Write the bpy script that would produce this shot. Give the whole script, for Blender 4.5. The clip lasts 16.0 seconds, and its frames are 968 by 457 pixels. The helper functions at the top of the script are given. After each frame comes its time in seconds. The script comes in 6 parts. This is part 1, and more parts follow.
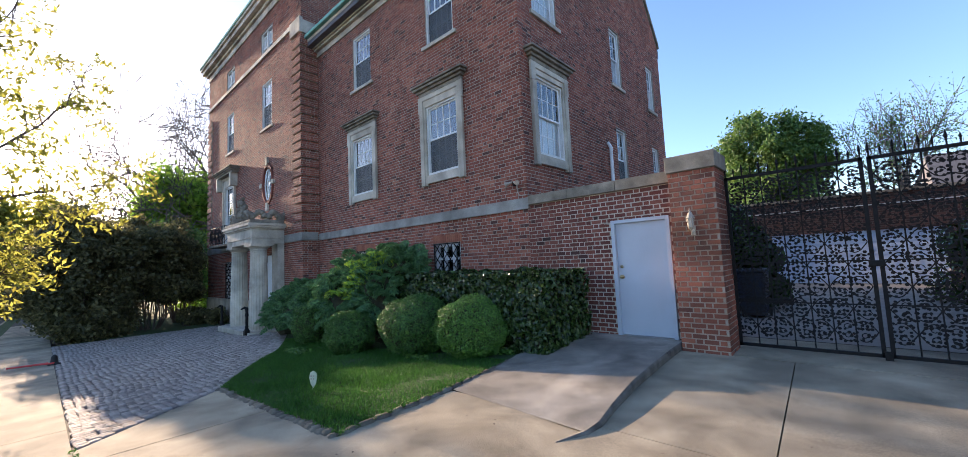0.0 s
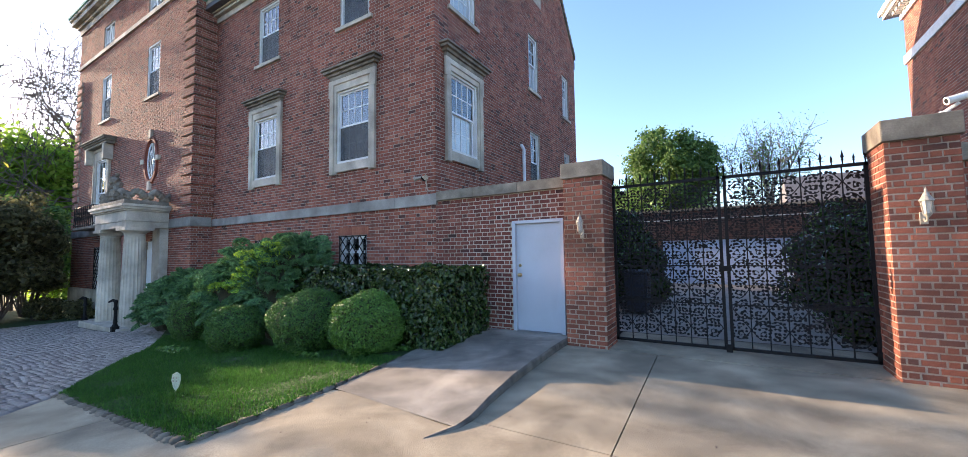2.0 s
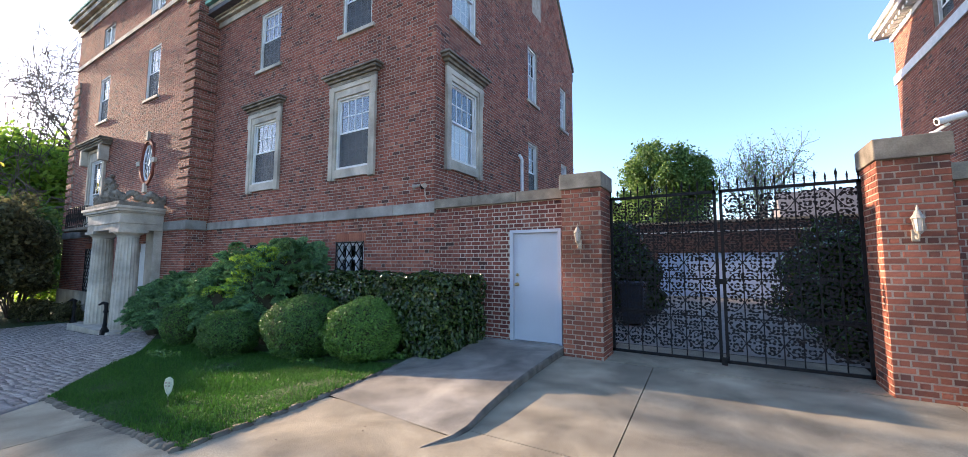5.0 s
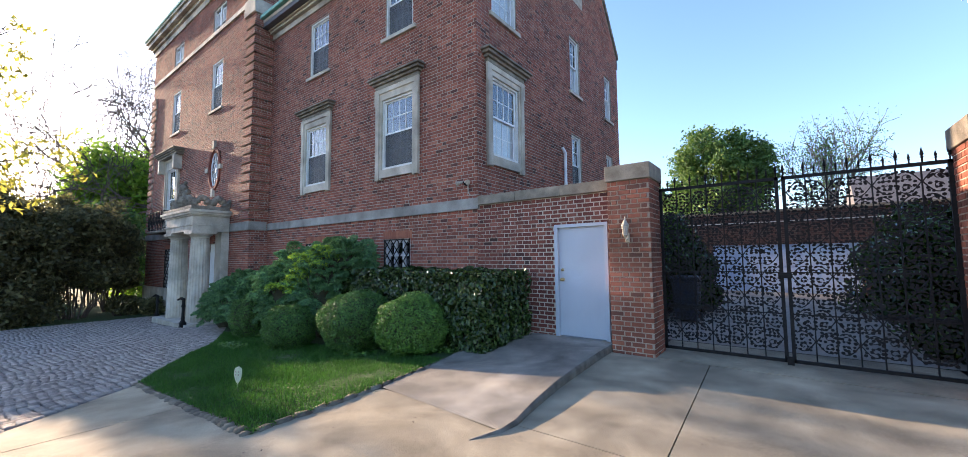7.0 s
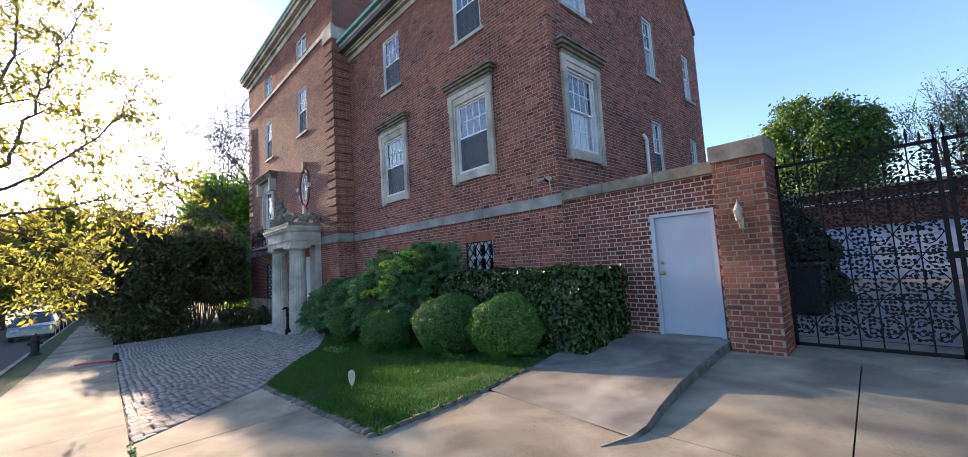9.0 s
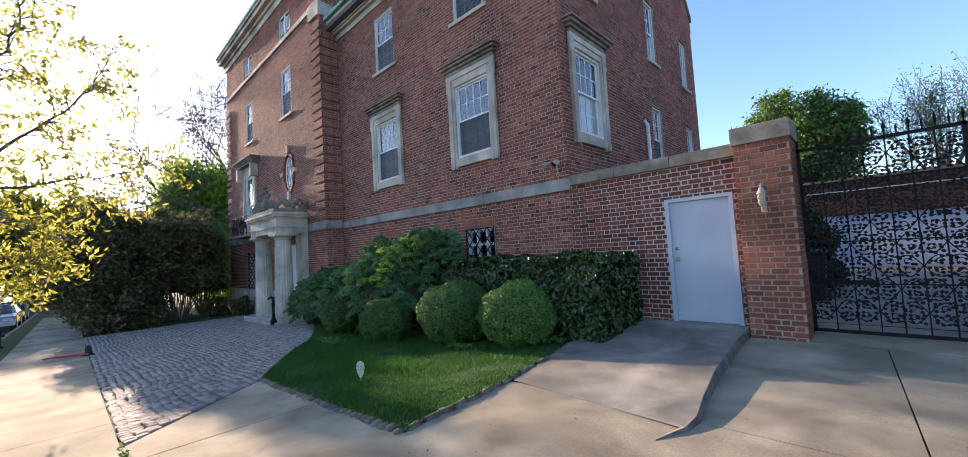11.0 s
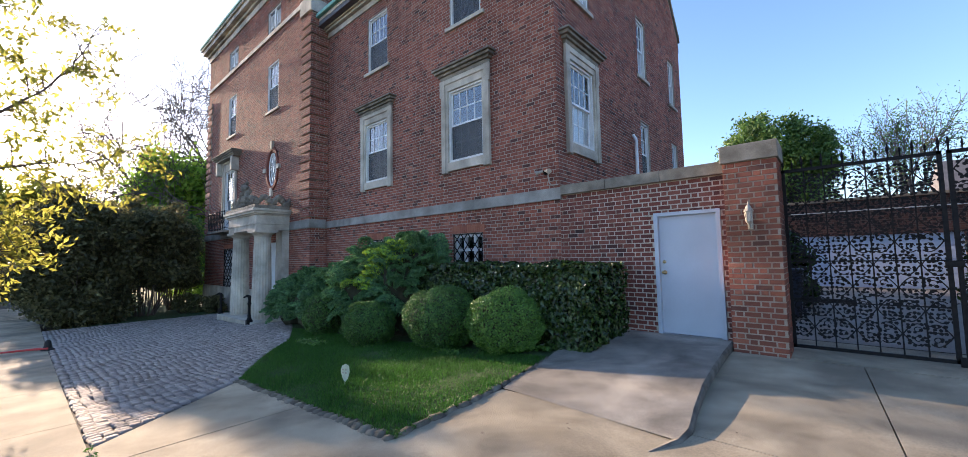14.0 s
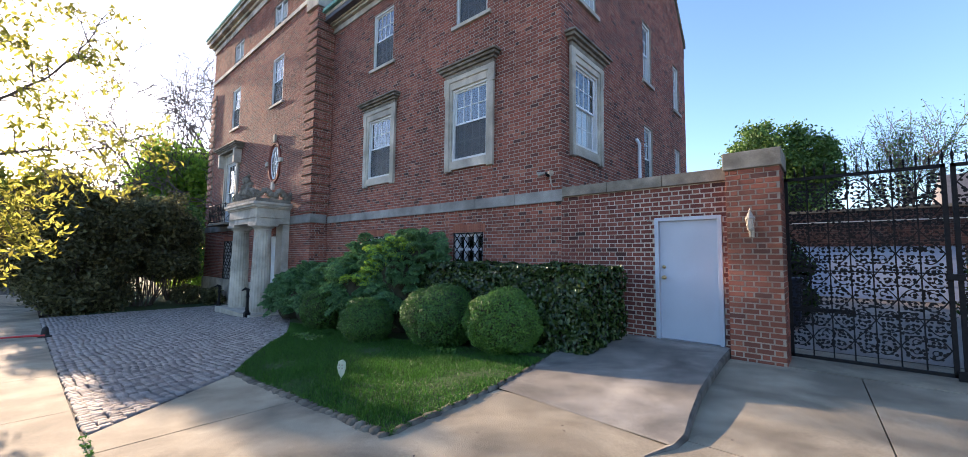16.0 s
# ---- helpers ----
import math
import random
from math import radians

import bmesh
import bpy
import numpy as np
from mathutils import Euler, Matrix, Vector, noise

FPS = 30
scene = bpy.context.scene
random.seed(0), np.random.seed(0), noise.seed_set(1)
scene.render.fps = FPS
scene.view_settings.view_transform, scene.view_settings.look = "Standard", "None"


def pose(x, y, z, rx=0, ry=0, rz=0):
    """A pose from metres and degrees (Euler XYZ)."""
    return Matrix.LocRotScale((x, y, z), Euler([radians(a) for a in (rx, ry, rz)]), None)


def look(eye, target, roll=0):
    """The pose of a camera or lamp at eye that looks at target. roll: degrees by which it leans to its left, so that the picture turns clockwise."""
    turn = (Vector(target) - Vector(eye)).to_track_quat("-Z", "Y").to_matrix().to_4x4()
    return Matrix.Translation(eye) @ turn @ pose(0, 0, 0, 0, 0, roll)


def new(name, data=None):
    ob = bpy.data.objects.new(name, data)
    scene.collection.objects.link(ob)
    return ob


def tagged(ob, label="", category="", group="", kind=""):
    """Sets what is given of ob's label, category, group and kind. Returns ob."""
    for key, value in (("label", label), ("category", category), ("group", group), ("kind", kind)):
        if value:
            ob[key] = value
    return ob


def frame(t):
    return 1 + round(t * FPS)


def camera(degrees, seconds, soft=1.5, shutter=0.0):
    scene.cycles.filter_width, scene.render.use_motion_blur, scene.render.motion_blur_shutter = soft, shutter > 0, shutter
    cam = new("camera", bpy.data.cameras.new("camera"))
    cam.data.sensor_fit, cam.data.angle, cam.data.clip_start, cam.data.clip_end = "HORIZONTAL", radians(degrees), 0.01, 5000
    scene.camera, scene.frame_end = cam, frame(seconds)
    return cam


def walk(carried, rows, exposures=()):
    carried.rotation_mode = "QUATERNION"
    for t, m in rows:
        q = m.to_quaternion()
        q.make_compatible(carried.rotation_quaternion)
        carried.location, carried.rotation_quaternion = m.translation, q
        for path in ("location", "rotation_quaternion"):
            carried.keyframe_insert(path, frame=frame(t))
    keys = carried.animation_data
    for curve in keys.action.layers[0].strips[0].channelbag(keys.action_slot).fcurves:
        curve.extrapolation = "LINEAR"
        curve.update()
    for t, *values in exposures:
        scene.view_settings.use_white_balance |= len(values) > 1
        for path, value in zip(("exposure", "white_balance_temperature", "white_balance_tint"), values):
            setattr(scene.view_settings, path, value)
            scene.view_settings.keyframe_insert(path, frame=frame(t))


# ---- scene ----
cam = camera(101.2, 16.0, soft=0.8)
PATH = [
    (0, (0.635, -0.142, 1.528), (-0.701, 1.337, 1.692), -2.7),
    (0.5, (0.795, -0.19, 1.509), (-0.614, 1.227, 1.6), 0.5),
    (1, (0.884, -0.109, 1.552), (-0.561, 1.269, 1.656), 0.2),
    (1.5, (0.961, 0.057, 1.534), (-0.246, 1.64, 1.728), 0.8),
    (2, (0.977, 0.105, 1.544), (-0.066, 1.807, 1.67), -0.9),
    (2.5, (0.963, 0.052, 1.555), (-0.064, 1.76, 1.723), -1.3),
    (3, (0.964, 0.041, 1.544), (-0.07, 1.746, 1.705), -0.6),
    (5.3, (0.941, 0.055, 1.544), (-0.073, 1.77, 1.72), 0.4),
    (5.5, (0.94, 0.055, 1.544), (-0.069, 1.771, 1.734), 0.6),
    (6, (0.941, 0.054, 1.544), (-0.178, 1.703, 1.721), 0.3),
    (6.5, (0.941, 0.053, 1.544), (-0.237, 1.662, 1.695), -0.0),
    (7, (0.942, 0.056, 1.544), (-0.261, 1.647, 1.692), -0.5),
    (7.5, (0.918, 0.047, 1.525), (-0.364, 1.58, 1.62), 0.1),
    (8, (0.806, -0.1, 1.525), (-0.61, 1.308, 1.641), 0.3),
    (8.5, (0.68, -0.171, 1.528), (-0.76, 1.214, 1.616), -0.6),
    (9, (0.521, -0.102, 1.516), (-0.923, 1.271, 1.683), -3.5),
    (9.2, (0.467, -0.083, 1.503), (-0.975, 1.294, 1.655), -2.9),
    (11.3, (-0.123, -0.244, 1.451), (-1.491, 1.212, 1.558), -3.0),
    (11.5, (-0.146, -0.229, 1.443), (-1.488, 1.25, 1.557), -2.0),
    (12, (-0.185, -0.248, 1.458), (-1.512, 1.24, 1.616), -1.9),
    (12.5, (-0.21, -0.307, 1.462), (-1.567, 1.152, 1.628), -2.3),
    (13, (-0.207, -0.318, 1.453), (-1.573, 1.134, 1.61), -1.9),
    (13.5, (-0.204, -0.321, 1.462), (-1.527, 1.169, 1.633), -1.7),
    (14, (-0.214, -0.327, 1.457), (-1.525, 1.176, 1.599), -1.1),
    (14.5, (-0.223, -0.325, 1.461), (-1.529, 1.182, 1.612), -1.7),
    (15, (-0.233, -0.329, 1.457), (-1.512, 1.2, 1.613), -0.7),
    (15.5, (-0.236, -0.32, 1.445), (-1.503, 1.222, 1.572), -0.4),
    (16, (-0.224, -0.324, 1.452), (-1.536, 1.178, 1.594), 0.6),
]
walk(cam, [(t, look(eye, target, roll)) for t, eye, target, roll in PATH], [(0, 1.40, 5750, 19), (1.1, 1.33, 5800, 19), (2.0, 1.72, 5850, 19), (7.2, 1.68, 5850, 19), (8.2, 1.37, 5750, 19), (12.5, 1.38, 5750, 19), (15, 1.48, 5750, 19), (16, 1.50, 5750, 19)])

# ---- world and sun ----
SUN_EL, SUN_AZ = radians(13.1), radians(183.0)      # the sun stands over -x, a little towards -y
world = bpy.data.worlds.new("sky")
scene.world = world
world.use_nodes = True
wn, wl = world.node_tree.nodes, world.node_tree.links
sky = wn.new("ShaderNodeTexSky")
sky.sky_type, sky.sun_disc = "NISHITA", False
sky.sun_elevation, sky.sun_rotation = SUN_EL, math.pi / 2 - SUN_AZ
sky.air_density, sky.dust_density, sky.ozone_density = 1.0, 0.7, 2.0
wl.new(sky.outputs["Color"], wn["Background"].inputs["Color"])
wn["Background"].inputs["Strength"].default_value = 0.15
lamp = bpy.data.lights.new("sun", "SUN")
lamp.energy, lamp.angle, lamp.color = 6.0, radians(0.6), (1.0, 0.73, 0.44)
sun = new("sun", lamp)
sun.matrix_world = look((math.cos(SUN_AZ) * math.cos(SUN_EL) * 60, math.sin(SUN_AZ) * math.cos(SUN_EL) * 60, math.sin(SUN_EL) * 60), (0, 0, 0))


# ---- materials ----
def material(name, stops, scale=6.0, rough=0.8, bump=0.15, fine=60.0, metal=0.0, by="noise", spec=0.5, through_light=0.0, stretch=(1, 1, 1), bump_dist=0.02, stain=0.0, grain_range=(0.82, 1.14)):
    """A procedural surface: colour stops over noise or over a random number for each island or object, with fine grain and relief."""
    m = bpy.data.materials.new(name)
    m.use_nodes = True
    n, l = m.node_tree.nodes, m.node_tree.links
    b = n["Principled BSDF"]
    co = n.new("ShaderNodeTexCoord")
    mp = n.new("ShaderNodeMapping")
    mp.inputs["Scale"].default_value = stretch
    l.new(co.outputs["Object"], mp.inputs["Vector"])
    big = n.new("ShaderNodeTexNoise")
    big.inputs["Scale"].default_value, big.inputs["Detail"].default_value = scale, 6
    l.new(mp.outputs[0], big.inputs["Vector"])
    small = n.new("ShaderNodeTexNoise")
    small.inputs["Scale"].default_value, small.inputs["Detail"].default_value = fine, 4
    l.new(mp.outputs[0], small.inputs["Vector"])
    ramp = n.new("ShaderNodeValToRGB")
    while len(ramp.color_ramp.elements) < len(stops):
        ramp.color_ramp.elements.new(0.5)
    for e, (p, c) in zip(ramp.color_ramp.elements, stops):
        e.position, e.color = p, (*c, 1)
    if by == "noise":
        l.new(big.outputs["Fac"], ramp.inputs["Fac"])
    elif by == "island":
        g = n.new("ShaderNodeNewGeometry")
        l.new(g.outputs["Random Per Island"], ramp.inputs["Fac"])
    else:
        g = n.new("ShaderNodeObjectInfo")
        l.new(g.outputs["Random"], ramp.inputs["Fac"])
    grain = n.new("ShaderNodeMapRange")
    grain.inputs["From Min"].default_value, grain.inputs["From Max"].default_value = 0.25, 0.75
    grain.inputs["To Min"].default_value, grain.inputs["To Max"].default_value = grain_range
    l.new(small.outputs["Fac"], grain.inputs["Value"])
    mix = n.new("ShaderNodeMix")
    mix.data_type, mix.blend_type = "RGBA", "MULTIPLY"
    mix.inputs["Factor"].default_value = 1.0
    l.new(ramp.outputs["Color"], mix.inputs["A"])
    l.new(grain.outputs[0], mix.inputs["B"])
    out = mix.outputs["Result"]
    if stain:
        s = n.new("ShaderNodeTexNoise")
        s.inputs["Scale"].default_value, s.inputs["Detail"].default_value, s.inputs["Distortion"].default_value = 0.9, 8, 0.6
        gp = n.new("ShaderNodeNewGeometry")
        l.new(gp.outputs["Position"], s.inputs["Vector"])
        sr = n.new("ShaderNodeMapRange")
        sr.inputs["From Min"].default_value, sr.inputs["From Max"].default_value = 0.38, 0.66
        sr.inputs["To Min"].default_value, sr.inputs["To Max"].default_value = 1.0 - stain, 1.0 + stain * 0.4
        l.new(s.outputs["Fac"], sr.inputs["Value"])
        mx = n.new("ShaderNodeMix")
        mx.data_type, mx.blend_type = "RGBA", "MULTIPLY"
        mx.inputs["Factor"].default_value = 1.0
        l.new(out, mx.inputs["A"])
        l.new(sr.outputs[0], mx.inputs["B"])
        out = mx.outputs["Result"]
    l.new(out, b.inputs["Base Color"])
    b.inputs["Roughness"].default_value, b.inputs["Metallic"].default_value = rough, metal
    b.inputs["Specular IOR Level"].default_value = spec
    if bump:
        bp = n.new("ShaderNodeBump")
        bp.inputs["Strength"].default_value, bp.inputs["Distance"].default_value = bump, bump_dist
        l.new(small.outputs["Fac"], bp.inputs["Height"])
        l.new(bp.outputs[0], b.inputs["Normal"])
    if through_light:
        tr = n.new("ShaderNodeBsdfTranslucent")
        l.new(out, tr.inputs["Color"])
        ms = n.new("ShaderNodeMixShader")
        ms.inputs[0].default_value = through_light
        l.new(b.outputs[0], ms.inputs[1])
        l.new(tr.outputs[0], ms.inputs[2])
        l.new(ms.outputs[0], n["Material Output"].inputs["Surface"])
    return m


BRICK_STOPS = [(0.0, (0.075, 0.036, 0.03)), (0.04, (0.12, 0.046, 0.036)), (0.12, (0.20, 0.066, 0.046)), (0.5, (0.26, 0.080, 0.052)), (0.8, (0.315, 0.100, 0.062)), (1.0, (0.36, 0.145, 0.095))]
RED_STOPS = [(0.0, (0.11, 0.042, 0.03)), (0.2, (0.20, 0.064, 0.038)), (0.6, (0.265, 0.080, 0.045)), (1.0, (0.33, 0.115, 0.066))]
M_BRICK = material("brick_wall_red", BRICK_STOPS, by="island", rough=0.9, fine=45, bump=0.4, stain=0.28)
M_BRICK_OB = material("brick_red", [(q, (c[0] * 0.68, c[1] * 0.64, c[2] * 0.70)) for q, c in BRICK_STOPS], by="object", rough=0.9, fine=45, bump=0.4, stain=0.25)
M_BRICK_GARDEN = material("brick_brown_red", [(q, (c[0] * 0.68, c[1] * 0.66, c[2] * 0.72)) for q, c in BRICK_STOPS], by="island", rough=0.9, fine=45, bump=0.4, stain=0.28)
M_BRICK_PIER = material("brick_orange_red", RED_STOPS, by="object", rough=0.9, fine=45, bump=0.5, stain=0.55)
M_MORTAR = material("mortar", [(0.3, (0.30, 0.245, 0.20)), (0.7, (0.46, 0.39, 0.32))], scale=8, rough=0.95, fine=120, bump=0.3)
M_MORTAR_LIGHT = material("pale_mortar", [(0.3, (0.40, 0.35, 0.29)), (0.7, (0.58, 0.52, 0.44))], scale=8, rough=0.95, fine=120, bump=0.3)
M_MORTAR_DARK = material("dirty_mortar", [(0.3, (0.30, 0.235, 0.18)), (0.7, (0.48, 0.40, 0.32))], scale=5, rough=0.95, fine=120, bump=0.3, stain=0.3)
M_BELT = material("grey_limestone", [(0.25, (0.22, 0.21, 0.19)), (0.55, (0.31, 0.30, 0.275)), (0.8, (0.40, 0.39, 0.36))], scale=3, rough=0.88, fine=70, bump=0.3, stain=0.35)
# garage brick and mortar, set darker than those of the house
M_BRICK_GARAGE = material("dark_garage_brick", [(0.0, (0.035, 0.02, 0.018)), (0.5, (0.10, 0.045, 0.036)), (1.0, (0.15, 0.07, 0.055))], by="island", rough=0.9, fine=45, bump=0.4, stain=0.3)
M_MORTAR_GARAGE = material("dark_garage_mortar", [(0.3, (0.11, 0.09, 0.075)), (0.7, (0.19, 0.16, 0.13))], scale=5, rough=0.95, fine=120, bump=0.3)
# ramp's edge face: concrete darker than the ramp's top
M_KERB = material("dark_concrete_edge", [(0.3, (0.07, 0.062, 0.05)), (0.7, (0.20, 0.18, 0.15))], scale=5, rough=0.95, fine=90, bump=0.5)
M_STONE = material("limestone", [(0.25, (0.46, 0.405, 0.32)), (0.55, (0.59, 0.535, 0.44)), (0.8, (0.67, 0.62, 0.53))], scale=3, rough=0.85, fine=80, bump=0.25, stain=0.38)
M_STONE_DARK = material("weathered_limestone", [(0.25, (0.13, 0.11, 0.085)), (0.55, (0.26, 0.23, 0.18)), (0.8, (0.40, 0.36, 0.29))], scale=4, rough=0.9, fine=60, bump=0.4, stain=0.3)
M_CONCRETE = material("concrete", [(0.25, (0.265, 0.226, 0.155)), (0.5, (0.368, 0.316, 0.220)), (0.75, (0.440, 0.381, 0.267))], scale=2.3, rough=0.92, fine=110, bump=0.35, bump_dist=0.012, stain=0.42, grain_range=(0.66, 1.24))
# ramp concrete: more stained than the slabs, and darkened to carry its shade
M_RAMP = material("worn_shaded_ramp_concrete", [(0.25, (0.20, 0.185, 0.155)), (0.5, (0.30, 0.275, 0.23)), (0.75, (0.38, 0.35, 0.29))], scale=2.6, rough=0.92, fine=110, bump=0.35, bump_dist=0.012, stain=0.5, grain_range=(0.6, 1.3))
# garage door: white paint with blue sky light mixed into the colour
M_GARAGE = material("sky_tinted_door_paint", [(0.3, (0.50, 0.58, 0.74)), (0.7, (0.58, 0.66, 0.80))], scale=3, rough=0.5, fine=150, bump=0.04)
M_BIN = material("navy_bin_plastic", [(0.3, (0.010, 0.013, 0.028)), (0.7, (0.018, 0.022, 0.042))], scale=6, rough=0.5, fine=120, bump=0.1)
M_JOINT = material("joint_dirt", [(0.3, (0.05, 0.042, 0.03)), (0.7, (0.10, 0.085, 0.06))], scale=9, rough=1.0)
M_COBBLE = material("granite_sett", [(0.0, (0.20, 0.175, 0.155)), (0.5, (0.32, 0.282, 0.252)), (1.0, (0.41, 0.366, 0.328))], by="island", rough=0.8, fine=70, bump=0.5)
M_COBBLE_OB = material("granite_sett_loose", [(0.0, (0.20, 0.175, 0.155)), (0.5, (0.32, 0.282, 0.252)), (1.0, (0.41, 0.366, 0.328))], by="object", rough=0.8, fine=70, bump=0.5)
M_EDGING = material("edging_stone", [(0.0, (0.09, 0.076, 0.056)), (1.0, (0.21, 0.185, 0.14))], by="object", rough=0.9, fine=50, bump=0.5)
M_WHITE = material("white_paint", [(0.3, (0.74, 0.76, 0.78)), (0.7, (0.82, 0.83, 0.84))], scale=4, rough=0.45, fine=200, bump=0.03)
# side door: white, its colour blued and dimmed for sky-lit shade
M_DOOR = material("sky_tinted_white_paint", [(0.3, (0.43, 0.49, 0.57)), (0.7, (0.50, 0.56, 0.64))], scale=1.6, rough=0.5, fine=140, bump=0.04, stain=0.06)
M_TRIM = material("aged_white_trim", [(0.3, (0.62, 0.62, 0.60)), (0.7, (0.76, 0.76, 0.74))], scale=5, rough=0.55, fine=120, bump=0.06)
M_IRON = material("black_iron", [(0.3, (0.006, 0.006, 0.007)), (0.7, (0.016, 0.015, 0.015))], scale=20, spec=0.2, rough=0.65, fine=150, bump=0.1)
M_COPPER = material("green_copper", [(0.3, (0.12, 0.32, 0.27)), (0.7, (0.22, 0.45, 0.38))], scale=3, rough=0.7, fine=40)
M_ROOF = material("slate", [(0.0, (0.07, 0.07, 0.08)), (1.0, (0.16, 0.16, 0.17))], scale=5, rough=0.8, fine=30, bump=0.4)
M_SOIL = material("soil", [(0.3, (0.05, 0.036, 0.022)), (0.7, (0.11, 0.08, 0.05))], scale=4, rough=1.0, fine=60, bump=0.6)
M_YARD = material("courtyard_concrete", [(0.3, (0.24, 0.215, 0.185)), (0.7, (0.34, 0.305, 0.265))], scale=1.6, rough=0.9, fine=150, bump=0.2)
M_ASPHALT = material("asphalt", [(0.3, (0.04, 0.04, 0.042)), (0.7, (0.065, 0.064, 0.062))], scale=2, rough=0.9, fine=180, bump=0.3)
M_TURF = material("turf", [(0.3, (0.022, 0.050, 0.010)), (0.7, (0.038, 0.082, 0.015))], scale=5, rough=1.0, fine=60, bump=0.5)
M_GRASS = material("grass_blades", [(0.0, (0.022, 0.078, 0.008)), (0.5, (0.042, 0.138, 0.013)), (1.0, (0.078, 0.205, 0.022))], by="island", rough=0.6, bump=0, through_light=0.35)
M_BOX = material("boxwood_leaves", [(0.0, (0.045, 0.119, 0.019)), (0.5, (0.092, 0.211, 0.031)), (1.0, (0.173, 0.329, 0.048))], by="island", rough=0.5, bump=0, through_light=0.2)
M_BOX_DARK = material("dull_boxwood_leaves", [(0.0, (0.031, 0.088, 0.019)), (0.6, (0.069, 0.166, 0.029)), (1.0, (0.138, 0.274, 0.047))], by="island", rough=0.55, bump=0, through_light=0.2)
M_LAUREL = material("holly_leaves", [(0.0, (0.014, 0.034, 0.008)), (0.6, (0.034, 0.064, 0.014)), (1.0, (0.070, 0.116, 0.024))], by="island", rough=0.25, bump=0, through_light=0.08)
M_CYPRESS = material("cypress_sprays", [(0.0, (0.040, 0.106, 0.044)), (0.5, (0.088, 0.202, 0.074)), (1.0, (0.175, 0.335, 0.112))], by="island", rough=0.6, bump=0, through_light=0.15)
M_CYPRESS_NEW = material("cypress_new_growth", [(0.0, (0.177, 0.320, 0.033)), (1.0, (0.420, 0.603, 0.059))], by="island", rough=0.6, bump=0, through_light=0.25)
# evergreen leaves: low-sun haze put into the colour, lifted and browned
M_YEW = material("hazed_yew_leaves", [(0.0, (0.070, 0.074, 0.034)), (0.6, (0.145, 0.142, 0.060)), (1.0, (0.28, 0.26, 0.105))], by="island", rough=0.6, bump=0, through_light=0.5)
M_SPRING = material("spring_leaves", [(0.0, (0.18, 0.165, 0.03)), (0.5, (0.31, 0.315, 0.05)), (1.0, (0.46, 0.45, 0.09))], by="island", rough=0.55, bump=0, through_light=0.70)
M_LIME = material("fresh_green_leaves", [(0.0, (0.17, 0.30, 0.035)), (0.5, (0.27, 0.43, 0.05)), (1.0, (0.40, 0.55, 0.07))], by="island", rough=0.55, bump=0, through_light=0.68)
M_TREE = material("tree_leaves", [(0.0, (0.043, 0.100, 0.020)), (0.5, (0.086, 0.172, 0.034)), (1.0, (0.157, 0.257, 0.047))], by="island", rough=0.6, bump=0, through_light=0.3)
# shrub cores: the inner shade between leaves is put into this dark colour
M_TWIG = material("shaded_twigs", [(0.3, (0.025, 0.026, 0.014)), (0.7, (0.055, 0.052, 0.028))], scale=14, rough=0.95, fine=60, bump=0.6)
M_BARK = material("bark", [(0.3, (0.06, 0.045, 0.035)), (0.7, (0.14, 0.11, 0.09))], scale=6, rough=0.95, fine=40, bump=0.6, stretch=(1, 1, 0.2))
# near-black colour stands in for unlit rooms behind the windows
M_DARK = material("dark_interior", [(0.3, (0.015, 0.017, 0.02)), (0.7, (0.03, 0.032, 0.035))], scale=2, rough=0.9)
M_BLIND = material("window_blind", [(0.3, (0.74, 0.76, 0.79)), (0.7, (0.82, 0.83, 0.84))], scale=2, rough=0.9, stretch=(1, 1, 8))
M_SCREEN = material("insect_screen", [(0.3, (0.035, 0.042, 0.05)), (0.7, (0.06, 0.068, 0.078))], scale=3, rough=0.5, fine=300, bump=0.05)
M_BRASS = material("brass", [(0.3, (0.45, 0.34, 0.16)), (0.7, (0.6, 0.48, 0.25))], scale=20, rough=0.3, metal=1.0)
M_STEEL = material("grey_metal", [(0.3, (0.45, 0.45, 0.45)), (0.7, (0.6, 0.6, 0.6))], scale=20, rough=0.4, metal=0.6)
M_LANTERN = material("pale_lantern_metal", [(0.3, (0.30, 0.27, 0.22)), (0.7, (0.46, 0.42, 0.35))], scale=30, rough=0.45, metal=0.3)
M_RED = material("red_plastic", [(0.3, (0.45, 0.03, 0.025)), (0.7, (0.6, 0.05, 0.04))], scale=9, rough=0.5)
M_SIGN = material("faded_sign_plastic", [(0.3, (0.45, 0.50, 0.36)), (0.7, (0.58, 0.60, 0.46))], scale=20, rough=0.4)
M_CAR = material("silver_car_paint", [(0.3, (0.30, 0.32, 0.36)), (0.7, (0.36, 0.38, 0.42))], scale=2, rough=0.25, metal=0.7)
M_TYRE = material("tyre_rubber", [(0.3, (0.015, 0.015, 0.015)), (0.7, (0.03, 0.03, 0.03))], scale=20, rough=0.8)


